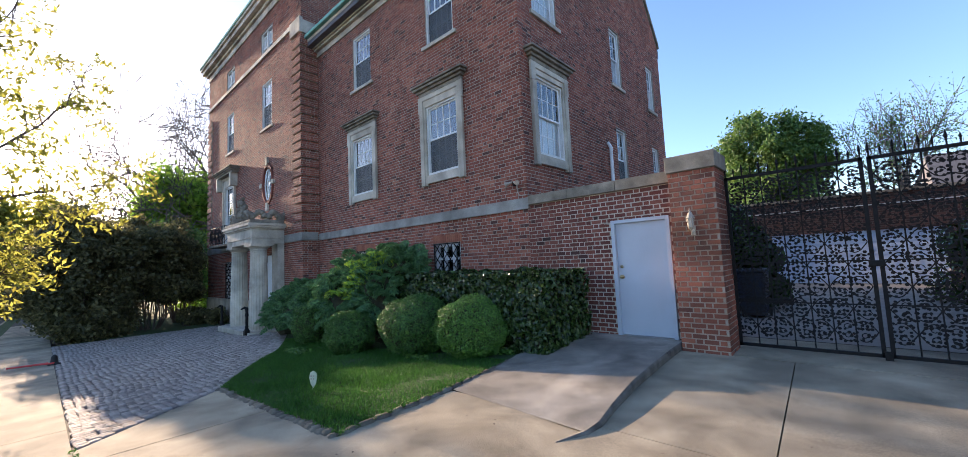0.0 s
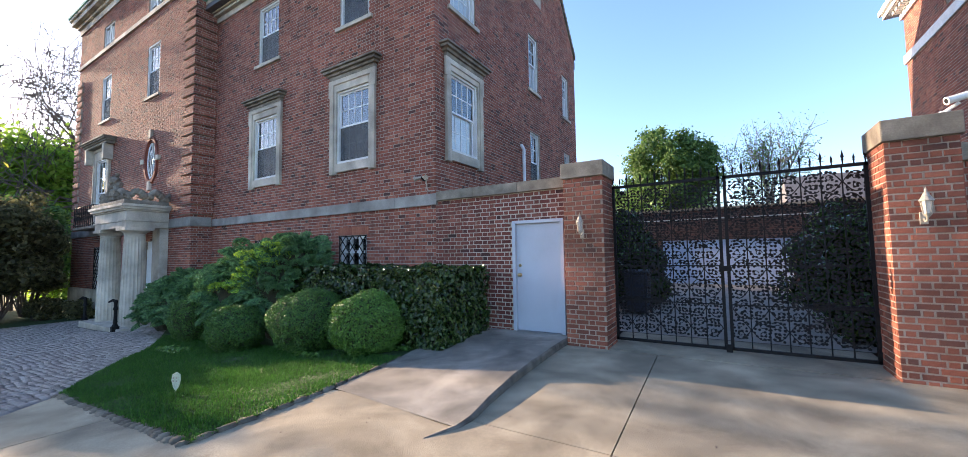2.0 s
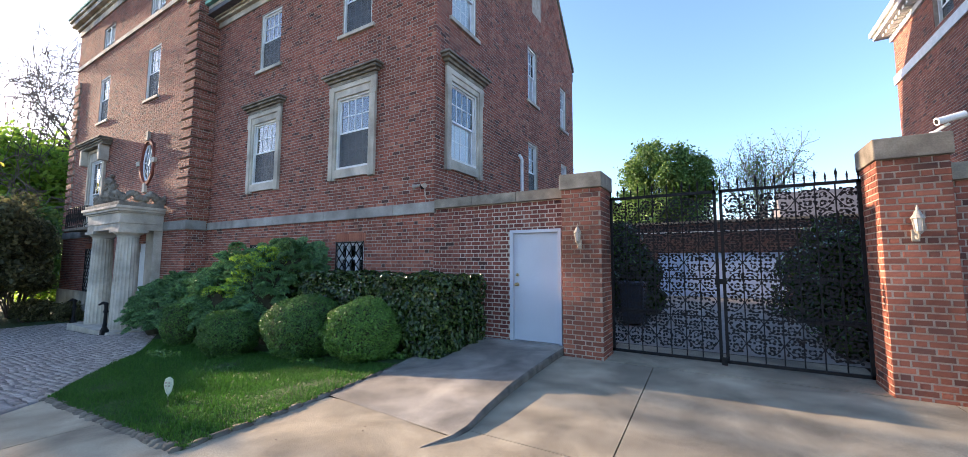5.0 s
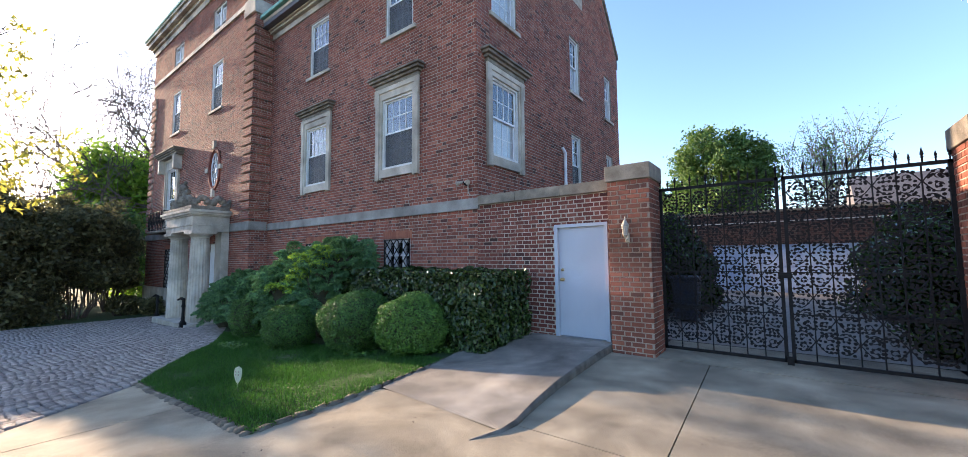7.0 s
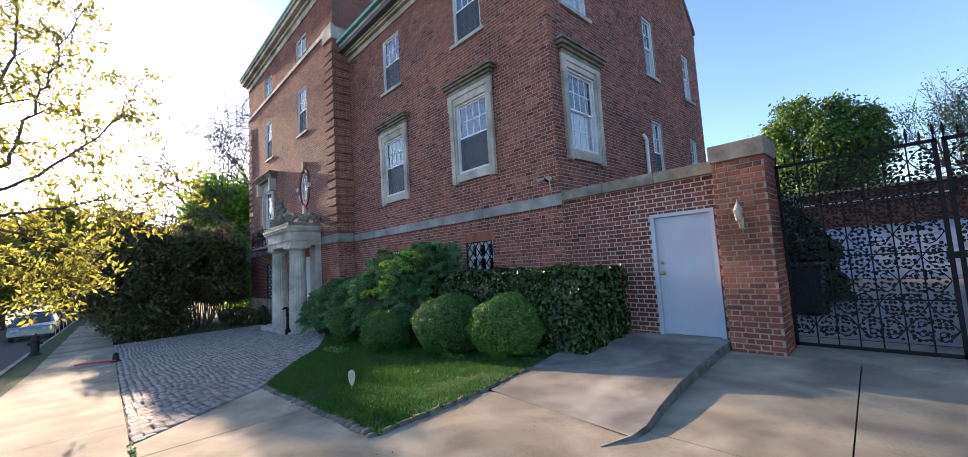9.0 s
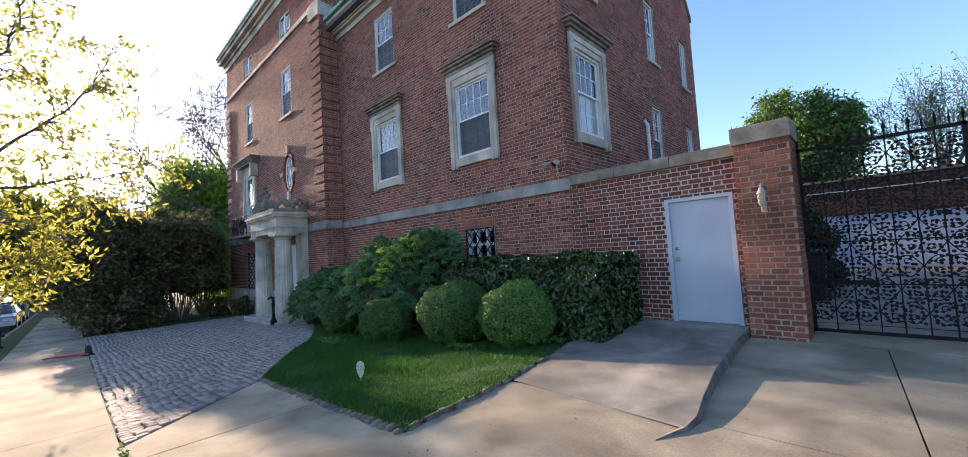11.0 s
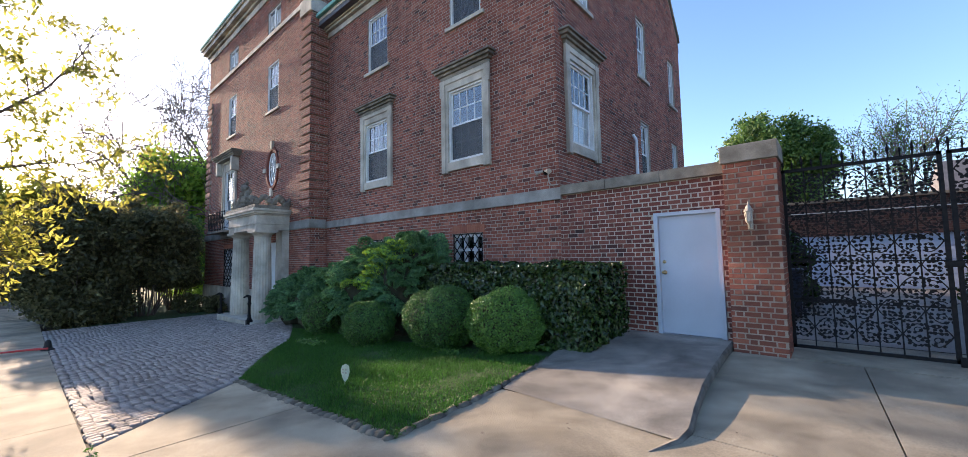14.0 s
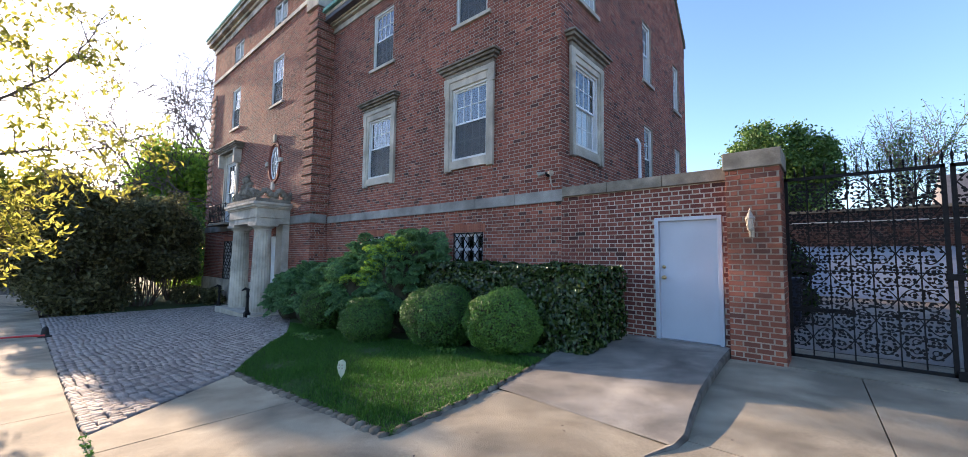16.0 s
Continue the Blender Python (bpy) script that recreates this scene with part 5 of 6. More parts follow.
def grass(poly, n, height, name, label, seed, ymax=99):
    rng = np.random.default_rng(seed)
    xs = [p[0] for p in poly]
    ys = [p[1] for p in poly]
    verts, faces = [], []
    k = 0
    while k < n:
        x, y = rng.uniform(min(xs), max(xs)), rng.uniform(min(ys), min(max(ys), ymax))
        if not inside(x, y, poly):
            k += 0.3
            continue
        k += 1
        h = height * rng.uniform(0.5, 1.3) * (0.8 + 0.5 * noise.noise(Vector((x * 1.7, y * 1.7, 3))))
        a, b = rng.uniform(0, math.tau), rng.uniform(0, math.tau)
        lean = rng.uniform(0.1, 0.7) * h
        z = gz(x) + 0.012
        w = rng.uniform(0.0025, 0.005)
        dx, dy = math.cos(a) * w, math.sin(a) * w
        i = len(verts)
        mx, my = x + math.cos(b) * lean * 0.35, y + math.sin(b) * lean * 0.35
        verts += [(x - dx, y - dy, z), (x + dx, y + dy, z), (mx + dx * .8, my + dy * .8, z + h * 0.6), (mx - dx * .8, my - dy * .8, z + h * 0.6), (x + math.cos(b) * lean, y + math.sin(b) * lean, z + h)]
        faces += [(i, i + 1, i + 2, i + 3), (i + 3, i + 2, i + 4)]
    return tagged(from_arrays(name, verts, faces, M_GRASS), label, "grass", kind="stuff")


grass(LAWN, 110000, 0.055, "lawn_grass", "short green grass blades of the lawn", 7, 4.9)

edging = thing("lawn_edging", "row of rough grey-brown stones edging the lawn", "edging")


def stone_mesh(w, d, h, seed):
    bm = bmesh.new()
    bmesh.ops.create_cube(bm, size=1)
    bmesh.ops.bevel(bm, geom=list(bm.edges), offset=0.16, segments=2, affect="EDGES")
    for v in bm.verts:
        v.co += Vector((noise.noise(v.co * 2 + Vector((seed, 0, 0))), noise.noise(v.co * 2 + Vector((0, seed, 5))), noise.noise(v.co * 2 + Vector((3, 0, seed))))) * 0.12
        v.co = Vector((v.co.x * w, v.co.y * d, v.co.z * h))
    me = bpy.data.meshes.new("stone")
    bm.to_mesh(me)
    bm.free()
    me.shade_smooth()
    return me


def line_of_stones(pts, pitch, width, height, mat, parent, name="stone", up=0.02):
    kinds = []
    for k in range(8):
        me = stone_mesh(pitch * 0.96, width, height, k * 7.3)
        me.materials.append(mat)
        kinds.append(me)
    rnd = random.Random(12)
    for (x0, y0), (x1, y1) in zip(pts, pts[1:]):
        ln = math.hypot(x1 - x0, y1 - y0)
        n = max(1, round(ln / pitch))
        for k in range(n):
            s = (k + 0.5) / n
            x, y = x0 + (x1 - x0) * s, y0 + (y1 - y0) * s
            ob = new(name, rnd.choice(kinds))
            ob.matrix_basis = pose(x + rnd.uniform(-.012, .012), y + rnd.uniform(-.012, .012), gz(x) + up, rnd.uniform(-6, 6), rnd.uniform(-6, 6), math.degrees(math.atan2(y1 - y0, x1 - x0)) + rnd.uniform(-7, 7)) @ Matrix.Diagonal((rnd.uniform(.85, 1.05), rnd.uniform(.8, 1.15), rnd.uniform(.8, 1.2), 1))
            ob.parent = parent


line_of_stones([(-6.95, 1.79), (-3.12, 1.77)], 0.112, 0.12, 0.085, M_EDGING, edging, up=-0.016)
line_of_stones([(-3.14, 1.82), (-3.22, 3.0), (-3.42, 4.3), (-3.64, 5.4)], 0.21, 0.085, 0.08, M_EDGING, edging, up=-0.012)

# ---- cobbles ----
cobbles = thing("cobbles", "grey granite setts laid in uneven rows on the forecourt", "cobbles")


def in_forecourt(x, y):
    if y < 0.12 or x < -22:
        return False
    if y < 1.76:
        return x < -5.36 - (y - 0.1) / 1.62 * 1.5 - 0.05
    edge = [(-6.95, 1.80), (-7.5, 2.1), (-8.2, 2.5), (-9.2, 3.15), (-10.2, 3.9), (-12.0, 4.75), (-14.0, 5.6), (-15.4, 5.9), (-15.5, 6.3)]
    ex = np.interp(y, [p[1] for p in edge], [p[0] for p in edge])
    if y > 4.75 and -19.4 < x < -15.4:
        return False
    return x < ex - 0.03 and y < 6.2


def lay_cobbles():
    rnd = random.Random(4)
    places = []
    y, row = 0.17, 0
    while y < 6.2:
        x = -5.3 - rnd.random() * 0.1
        while x > -21.8:
            w = rnd.uniform(0.075, 0.125)
            yy = y + min(1.0, (y - 0.17) / 0.6) * (0.05 * math.sin(x * 1.3 + y * 2) + 0.02 * math.sin(x * 4.1 + y)) + rnd.uniform(-0.018, 0.018)
            if in_forecourt(x - w / 2, yy) and in_forecourt(x, yy):
                places.append((x - w / 2, yy, w))
            x -= w + 0.009
        y += 0.108
        row += 1
    near = [p for p in places if p[0] > -8.6 and p[1] < 1.9][:300]
    chosen = set(near)
    kinds = []
    for k in range(10):
        bm = bmesh.new()
        bmesh.ops.create_cube(bm, size=1)
        top = [e for e in bm.edges if all(v.co.z > 0 for v in e.verts)]
        bmesh.ops.bevel(bm, geom=top, offset=0.08, segments=2, affect="EDGES")
        for v in bm.verts:
            v.co += Vector((noise.noise(v.co * 1.7 + Vector((k * 5, 0, 0))), noise.noise(v.co * 1.7 + Vector((0, k * 5, 5))), 0.4 * noise.noise(v.co * 1.7 + Vector((3, 0, k * 5))))) * 0.15
        me = bpy.data.meshes.new("cobble")
        bm.to_mesh(me)
        bm.free()
        me.materials.append(M_COBBLE_OB)
        me.shade_smooth()
        kinds.append(me)
    base = [(np.array([v.co[:] for v in me.vertices]), [tuple(q.vertices) for q in me.polygons]) for me in kinds]
    verts, faces = [], []
    for p in places:
        x, yy, w = p
        k = rnd.randrange(10)
        hz, rot = gz(x) - 0.028 + rnd.uniform(-0.003, 0.003), rnd.uniform(-0.24, 0.24)
        if p in chosen:
            ob = new("cobble", kinds[k])
            ob.matrix_basis = pose(x, yy, hz, rnd.uniform(-2, 2), rnd.uniform(-2, 2), math.degrees(rot)) @ Matrix.Diagonal((w, 0.102, 0.06, 1))
            ob.parent = cobbles
        else:
            b, fs = base[k]
            i = len(verts)
            c, s = math.cos(rot), math.sin(rot)
            q = b * (w, 0.102, 0.06)
            verts += list(zip(x + q[:, 0] * c - q[:, 1] * s, yy + q[:, 0] * s + q[:, 1] * c, hz + q[:, 2]))
            faces += [tuple(i + v for v in g) for g in fs]
    rest = from_arrays("cobble_field", verts, faces, M_COBBLE, cobbles, "", True)
    rest["kind"] = "stuff"


lay_cobbles()

# ---- shrubs ----
def clipped_ball(x, y, r, h, mat, n, seed, label, leaf=0.023):
    """A clipped ball of boxwood: short stems, a dark core and a skin of small leaves."""
    t = thing("boxwood_ball", label, "shrub", "clipped balls on the lawn")
    g = gz(x)
    rng = np.random.default_rng(seed)
    bm = bmesh.new()
    bmesh.ops.create_icosphere(bm, subdivisions=3, radius=1.0)
    for v in bm.verts:
        k = 0.84 * (1 + 0.05 * noise.noise(v.co * 2 + Vector((seed, 0, 0))))
        v.co = Vector((x + v.co.x * r * k, y + v.co.y * r * k, max(g - 0.02, g + h * 0.48 + v.co.z * h * 0.52 * k)))
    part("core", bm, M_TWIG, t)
    p, nm = blob_points(rng, n, (x, y, g + h * 0.48), (r, r, h * 0.53), 0.17, 3.0, 0.2, -0.9, seed)
    leaf_mesh("foliage", p, nm, leaf, mat, t, seed=seed, tilt=0.75)
    return t


clipped_ball(-4.44, 5.02, 0.645, 1.06, M_BOX, 24000, 11, "clipped bright green boxwood ball on the lawn")
clipped_ball(-5.87, 4.90, 0.72, 1.14, M_BOX_DARK, 24000, 12, "clipped rounded boxwood shrub beside its neighbours")
clipped_ball(-7.62, 4.45, 0.54, 0.92, M_BOX_DARK, 18000, 13, "clipped boxwood shrub, slightly yellowed at one side")
clipped_ball(-10.2, 4.75, 0.5, 1.12, M_BOX_DARK, 12000, 14, "small clipped boxwood mound before the cypress")


def hedge(x0, x1, y0, y1, top, n, seed):
    t = thing("holly_hedge", "box-clipped dark glossy holly hedge against the brick wall", "hedge")
    rng = np.random.default_rng(seed)
    bm = bmesh.new()
    box(bm, WORLD, x0 + 0.12, x1 - 0.12, y0 + 0.12, y1 - 0.1, -0.3, top - 0.12, 0.1)
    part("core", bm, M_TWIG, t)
    pts, nms = [], []
    area = [((x1 - x0) * (top + 0.2), 0), ((y1 - y0) * (top + 0.2), 1), ((x1 - x0) * (y1 - y0), 2)]
    total = sum(a for a, _ in area)
    for a, k in area:
        m = int(n * a / total)
        u, v, d = rng.random(m), rng.random(m), rng.random(m) ** 2 * 0.16
        bulge = np.array([noise.noise(Vector((p * 9, q * 4, k + seed))) + 0.5 * noise.noise(Vector((p * 22, q * 9, k + 4))) for p, q in zip(u, v)]) * 0.11
        if k == 0:
            q = np.stack([x0 + u * (x1 - x0), y0 + d - bulge, gz(x1) + v * (top - gz(x1))], 1)
            nm = np.tile([0, -1, 0.3], (m, 1))
        elif k == 1:
            q = np.stack([x1 - d + bulge, y0 + u * (y1 - y0), gz(x1) + v * (top - gz(x1))], 1)
            nm = np.tile([1, 0, 0.3], (m, 1))
        else:
            q = np.stack([x0 + u * (x1 - x0), y0 + v * (y1 - y0), top - d + bulge], 1)
            nm = np.tile([0, 0, 1], (m, 1))
        pts.append(q)
        nms.append(nm)
    leaf_mesh("foliage", np.concatenate(pts), np.concatenate(nms), 0.050, M_LAUREL, t, seed=seed, tilt=0.55, aspect=1.7)


hedge(-7.6, -3.06, 5.34, 6.78, 1.28, 34000, 21)


def cypress(x, y, r, h, n, seed, label, new_growth=(), plumes=150):
    """A mounded cypress: feathery plumes that reach out, up and over, with dark gaps between them."""
    t = thing("cypress_shrub", label, "shrub", "cypress mounds by the house")
    rng = np.random.default_rng(seed)
    g = gz(x)
    c = np.array((x, y, g + h * 0.40))
    bm = bmesh.new()
    bmesh.ops.create_icosphere(bm, subdivisions=3, radius=1.0)
    for v in bm.verts:
        k = 0.72 * (1 + 0.22 * noise.noise(v.co * 1.8 + Vector((seed, 0, 0))))
        v.co = Vector((x + v.co.x * r * k, y + v.co.y * r * k, max(g - 0.02, c[2] + v.co.z * h * 0.56 * k)))
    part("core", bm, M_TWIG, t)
    pts, nms, fresh_p, fresh_n = [], [], [], []
    m = n // plumes
    for i in range(plumes):
        zc = -0.45 + 1.44 * (i + 0.5) / plumes
        a = i * 2.39996 + rng.uniform(-0.35, 0.35)
        d = np.array((math.cos(a) * math.sqrt(1 - zc * zc), math.sin(a) * math.sqrt(1 - zc * zc), zc))
        lump = 1 + 0.26 * noise.noise(Vector(d) * 1.8 + Vector((seed, 0, 0))) + rng.uniform(-0.07, 0.07)
        base = c + d * (r, r, h * 0.56) * 0.70 * lump
        axis = d * 0.85 + np.array((0, 0, 0.40)) + rng.normal(0, 0.16, 3)
        axis /= np.linalg.norm(axis)
        side = np.cross(axis, (0, 0, 1.0)) + 1e-3
        side /= np.linalg.norm(side)
        up = np.cross(side, axis)
        ln, wd = r * rng.uniform(0.34, 0.46), r * rng.uniform(0.14, 0.20)
        s = rng.random(m) ** 0.75
        w = wd * np.sqrt(np.clip(1 - (1.5 * s - 0.5) ** 2, 0.04, 1))
        ang = rng.uniform(-0.5, math.pi + 0.5, m)
        k = np.sqrt(rng.uniform(0.45, 1.0, m))
        u, v = np.cos(ang) * w * k, np.sin(ang) * w * 0.62 * k
        p = base + axis * (ln * s)[:, None] + side * u[:, None] + up * v[:, None]
        p[:, 2] -= 0.30 * ln * s ** 3
        p += rng.normal(0, 0.010, p.shape)
        p[:, 2] = np.maximum(p[:, 2], g + 0.02)
        nm = side * (np.cos(ang) * 0.8)[:, None] + up * (np.sin(ang) + 0.3)[:, None] + axis * (0.4 * s)[:, None]
        tip = base + axis * ln
        if any((tip[0] - fx) ** 2 + (tip[1] - fy) ** 2 + (tip[2] - fz) ** 2 < fr * fr for fx, fy, fz, fr in new_growth):
            pick = rng.random(m) < 0.25 + 0.6 * s
            fresh_p.append(p[pick])
            fresh_n.append(nm[pick])
            p, nm = p[~pick], nm[~pick]
        pts.append(p)
        nms.append(nm)
    leaf_mesh("foliage", np.concatenate(pts), np.concatenate(nms), 0.026, M_CYPRESS, t, seed=seed, tilt=0.45, aspect=3.2, droop=0.2)
    if fresh_p:
        leaf_mesh("new_growth", np.concatenate(fresh_p), np.concatenate(fresh_n), 0.026, M_CYPRESS_NEW, t, "yellow-green new growth", seed=seed + 1, tilt=0.5, aspect=2.8)


NEW = [(-7.6, 4.95, 1.85, 0.42), (-8.1, 4.8, 1.7, 0.30), (-8.3, 4.6, 1.15, 0.28)]
cypress(-7.85, 5.75, 1.15, 2.72, 60000, 31, "tall mounded green cypress with yellow new growth", NEW)
cypress(-8.95, 5.50, 1.15, 2.42, 60000, 32, "broad green cypress shrub with drooping sprays", NEW)
cypress(-10.7, 5.55, 1.1, 1.85, 50000, 33, "rounded blue-green cypress shrub")
cypress(-12.3, 5.6, 1.1, 1.8, 46000, 34, "low spreading blue-green cypress shrub")
cypress(-13.6, 5.65, 0.95, 1.65, 36000, 35, "blue-green cypress shrub beside the entrance")

# small leaves between shrubs and lawn
rng = np.random.default_rng(77)
for nm_, x0, x1, y0, y1, m in (("ground_ivy", -9.6, -8.6, 3.75, 4.05, 260), ("ground_ivy", -5.6, -5.0, 4.35, 4.5, 120), ("ground_ivy", -4.3, -3.7, 5.2, 5.6, 200)):
    xs_ = rng.uniform(x0, x1, m)
    ys_ = rng.uniform(y0, y1, m)
    zs_ = np.array([gz(q) for q in xs_]) + rng.uniform(0.02, 0.09, m)
    tagged(leaf_mesh(nm_, np.stack([xs_, ys_, zs_], 1), np.tile([0, -0.3, 1.0], (m, 1)), 0.05, M_BOX, seed=78), "pale low leaves creeping at the shrubs' foot", "ground cover")


# weeds in the pavement joints and a few dry leaves
def litter(name, label, cat, n, xr, yr, zr, size, mat, seed, upright=0.0):
    rng = np.random.default_rng(seed)
    xs_, ys_ = rng.uniform(*xr, n), rng.uniform(*yr, n)
    if upright:
        xs_ = xr[0] + (xr[1] - xr[0]) * np.round((xs_ - xr[0]) / (xr[1] - xr[0]) * 6) / 6 + rng.normal(0, 0.06, n)
    zs_ = np.array([gz(q) for q in xs_]) + rng.uniform(*zr, n)
    tagged(leaf_mesh(name, np.stack([xs_, ys_, zs_], 1), np.tile([0, 0, 1.0], (n, 1)), size, mat, seed=seed, tilt=0.2 + upright), label, cat, kind="stuff")


litter("weeds", "small green weeds growing in the pavement joint", "weeds", 240, (-5.3, -3.6), (0.07, 0.13), (-0.02, 0.035), 0.022, M_GRASS, 91, 0.6)
litter("fallen_leaves", "few dry leaves scattered on the concrete", "leaves", 70, (-3.0, 3.0), (1.2, 6.4), (0.004, 0.012), 0.018, M_BARK, 92)
litter("fallen_leaves", "dry leaf litter along the wall's foot", "leaves", 160, (-3.4, -2.6), (6.55, 6.85), (0.09, 0.11), 0.02, M_BARK, 93)

hook = tagged(part("wall_hook", (lambda b: (rod(b, FRONT.at(-2.66, 0.0, 2.12), FRONT.at(-2.66, 0.05, 2.12), 0.012), rod(b, FRONT.at(-2.68, 0.05, 2.135), FRONT.at(-2.57, 0.055, 2.105), 0.012), b)[2])(bmesh.new()), M_LANTERN), "small metal door hook on the brick wall", "hook")

# ---- trees ----
def limbs(bm, base, direction, length, radius, depth, rng, tips, spread=0.55, bend=0.25, kids=3, up=0.1, min_r=0.004, shrink=0.72):
    """Grows a tapered, bending limb and its side limbs."""
    p, d = Vector(base), Vector(direction).normalized()
    n = 4
    r = radius
    for k in range(n):
        d = (d + Vector(rng.normal(0, bend / 2, 3)) + Vector((0, 0, up / n))).normalized()
        q = p + d * (length / n)
        r2 = max(min_r, r * 0.87)
        rod(bm, p, q, r, r2, 6 if radius > 0.05 else 4)
        p, r = q, r2
        if depth > 0 and k >= 1:
            for _ in range(kids if k == n - 1 else 1):
                s = (d + Vector(rng.normal(0, spread, 3))).normalized()
                limbs(bm, p, s, length * shrink * rng.uniform(0.75, 1.1), r * 0.68, depth - 1, rng, tips, spread, bend, kids, up, min_r, shrink)
        if depth <= 1:
            tips.append((p[:], d[:]))


def tree(x, y, height, radius, depth, seed, label, leaf_mat=None, per_tip=8, leaf=0.09, scatter=0.5, lean=(0, 0, 1), kids=3, spread=0.55, trunk=0.35, droop=0.5, g=None, up=0.1, crown=None, shrink=0.72, min_r=0.006):
    t = thing("tree", label, "tree")
    rng = np.random.default_rng(seed)
    g = gz(x) if g is None else g
    bm = bmesh.new()
    tips = []
    d = Vector(lean).normalized()
    foot = Vector((x, y, g - 0.2))
    top = foot + d * height * trunk
    rod(bm, foot, foot + d * 0.4, radius * 1.5, radius, 10)
    rod(bm, foot + d * 0.4, top, radius, radius * 0.75, 10)
    bms = [bm]
    for k in range(kids + 2):
        bm = bmesh.new()
        bms.append(bm)
        a = math.tau * k / (kids + 2) + rng.uniform(-0.4, 0.4)
        s = (d * rng.uniform(0.5, 1.2) + Vector((math.cos(a), math.sin(a), 0)) * rng.uniform(0.4, 0.9)).normalized()
        limbs(bm, top - d * rng.uniform(0, height * 0.1), s, height * (1 - trunk) * 0.42, radius * 0.5, depth, rng, tips, spread, 0.3, kids, up, min_r, shrink)
    peak = max(q[2] for q, _ in tips)
    kz = (height + g - top.z) / max(0.1, peak - top.z)
    wide = sorted(math.hypot(q[0] - x, q[1] - y) for q, _ in tips)[int(len(tips) * 0.93)]
    kx = crown / wide if crown else kz

    def fit_to(p):
        s = min(1.0, max(0.0, (p[2] - g) / max(0.1, top.z - g))) if p[2] < top.z else 1.0
        f = 1 + (kx - 1) * s
        return (x + (p[0] - x) * f, y + (p[1] - y) * f, p[2] if p[2] < top.z else top.z + (p[2] - top.z) * kz)
    tips = [(fit_to(q), e) for q, e in tips]
    for k, bm in enumerate(bms):
        for v in bm.verts:
            v.co = fit_to(v.co)
        part("limb" if k else "trunk", bm, M_BARK, t)
    if leaf_mat:
        tp, td = np.array([q for q, _ in tips]), np.array([q for _, q in tips])
        c = np.repeat(tp, per_tip, axis=0) + rng.normal(0, scatter, (len(tp) * per_tip, 3))
        nm = rng.normal(0, 1, c.shape)
        nm[:, 2] += 0.5
        leaf_mesh("crown", c, nm, leaf, leaf_mat, t, seed=seed, aspect=2.0, droop=droop)
    return t


def bushy(x, y, rx, ry, h, n, leaf, mat, seed, label, cat="shrub", name="evergreen_shrub", lift=0.0, k=26, lobe=1.0, loose=0.0, foot=0.6):
    """A dense, uneven evergreen: stems, lobes of leaves with gaps between."""
    t = thing(name, label, cat)
    rng = np.random.default_rng(seed)
    g = gz(x)
    P, N = [], []
    for i in range(k):
        a, s = rng.uniform(0, math.tau), rng.random() ** 0.5
        lx, ly = x + math.cos(a) * rx * 0.75 * s, y + math.sin(a) * ry * 0.75 * s
        lz = g + lift + (h - lift) * rng.uniform(0.05 if loose else 0.12, 0.86) * (1 - 0.35 * s)
        lr = lobe * rng.uniform(0.26, 0.42) * min(rx, ry, h / 2)
        bm = bmesh.new()
        if loose and i % 5:
            bm.free()
        else:
            rod(bm, (x + (lx - x) * foot, y + (ly - y) * foot, g - 0.1), (lx, ly, lz), 0.035, 0.012, 5)
            part("stem", bm, M_BARK, t)
        p, nm = blob_points(rng, n // k, (lx, ly, lz), (lr * 1.15, lr * 1.15, lr * 0.9), 0.35, 2.5, 0.75, -1, seed + i)
        P.append(p + rng.normal(0, 1, p.shape) * lr * loose)
        N.append(nm)
    leaf_mesh("foliage", np.concatenate(P), np.concatenate(N), leaf, mat, t, seed=seed, tilt=0.8, aspect=1.8)


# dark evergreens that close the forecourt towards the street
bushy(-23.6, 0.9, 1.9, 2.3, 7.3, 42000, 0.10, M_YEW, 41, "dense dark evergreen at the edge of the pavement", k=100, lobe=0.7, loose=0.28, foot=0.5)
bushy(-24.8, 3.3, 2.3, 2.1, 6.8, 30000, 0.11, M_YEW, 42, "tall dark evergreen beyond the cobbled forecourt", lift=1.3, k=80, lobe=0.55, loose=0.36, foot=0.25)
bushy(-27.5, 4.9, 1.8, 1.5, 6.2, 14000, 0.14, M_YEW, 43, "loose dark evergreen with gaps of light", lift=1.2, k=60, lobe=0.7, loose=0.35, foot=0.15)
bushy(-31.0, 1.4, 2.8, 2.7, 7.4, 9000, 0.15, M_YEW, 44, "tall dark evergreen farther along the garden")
bushy(-33.0, 5.5, 2.5, 2.5, 8.5, 9000, 0.18, M_TREE, 45, "green garden tree lit from behind", "tree", "garden_tree", 1.5)
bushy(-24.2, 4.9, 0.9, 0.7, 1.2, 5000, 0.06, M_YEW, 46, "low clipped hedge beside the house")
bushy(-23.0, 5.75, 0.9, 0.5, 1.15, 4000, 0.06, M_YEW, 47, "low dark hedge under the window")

tree(-44.0, 12.0, 22.5, 0.8, 5, 51, "large bare tree with fine spreading branches", None, kids=2, spread=0.85, trunk=0.28, crown=9.8, min_r=0.026, up=-0.10, shrink=0.78)
tree(-45.0, 9.2, 13.2, 0.35, 3, 52, "fresh green tree behind the house's end", M_LIME, 15, 0.25, 0.7, trunk=0.2, crown=4.4)


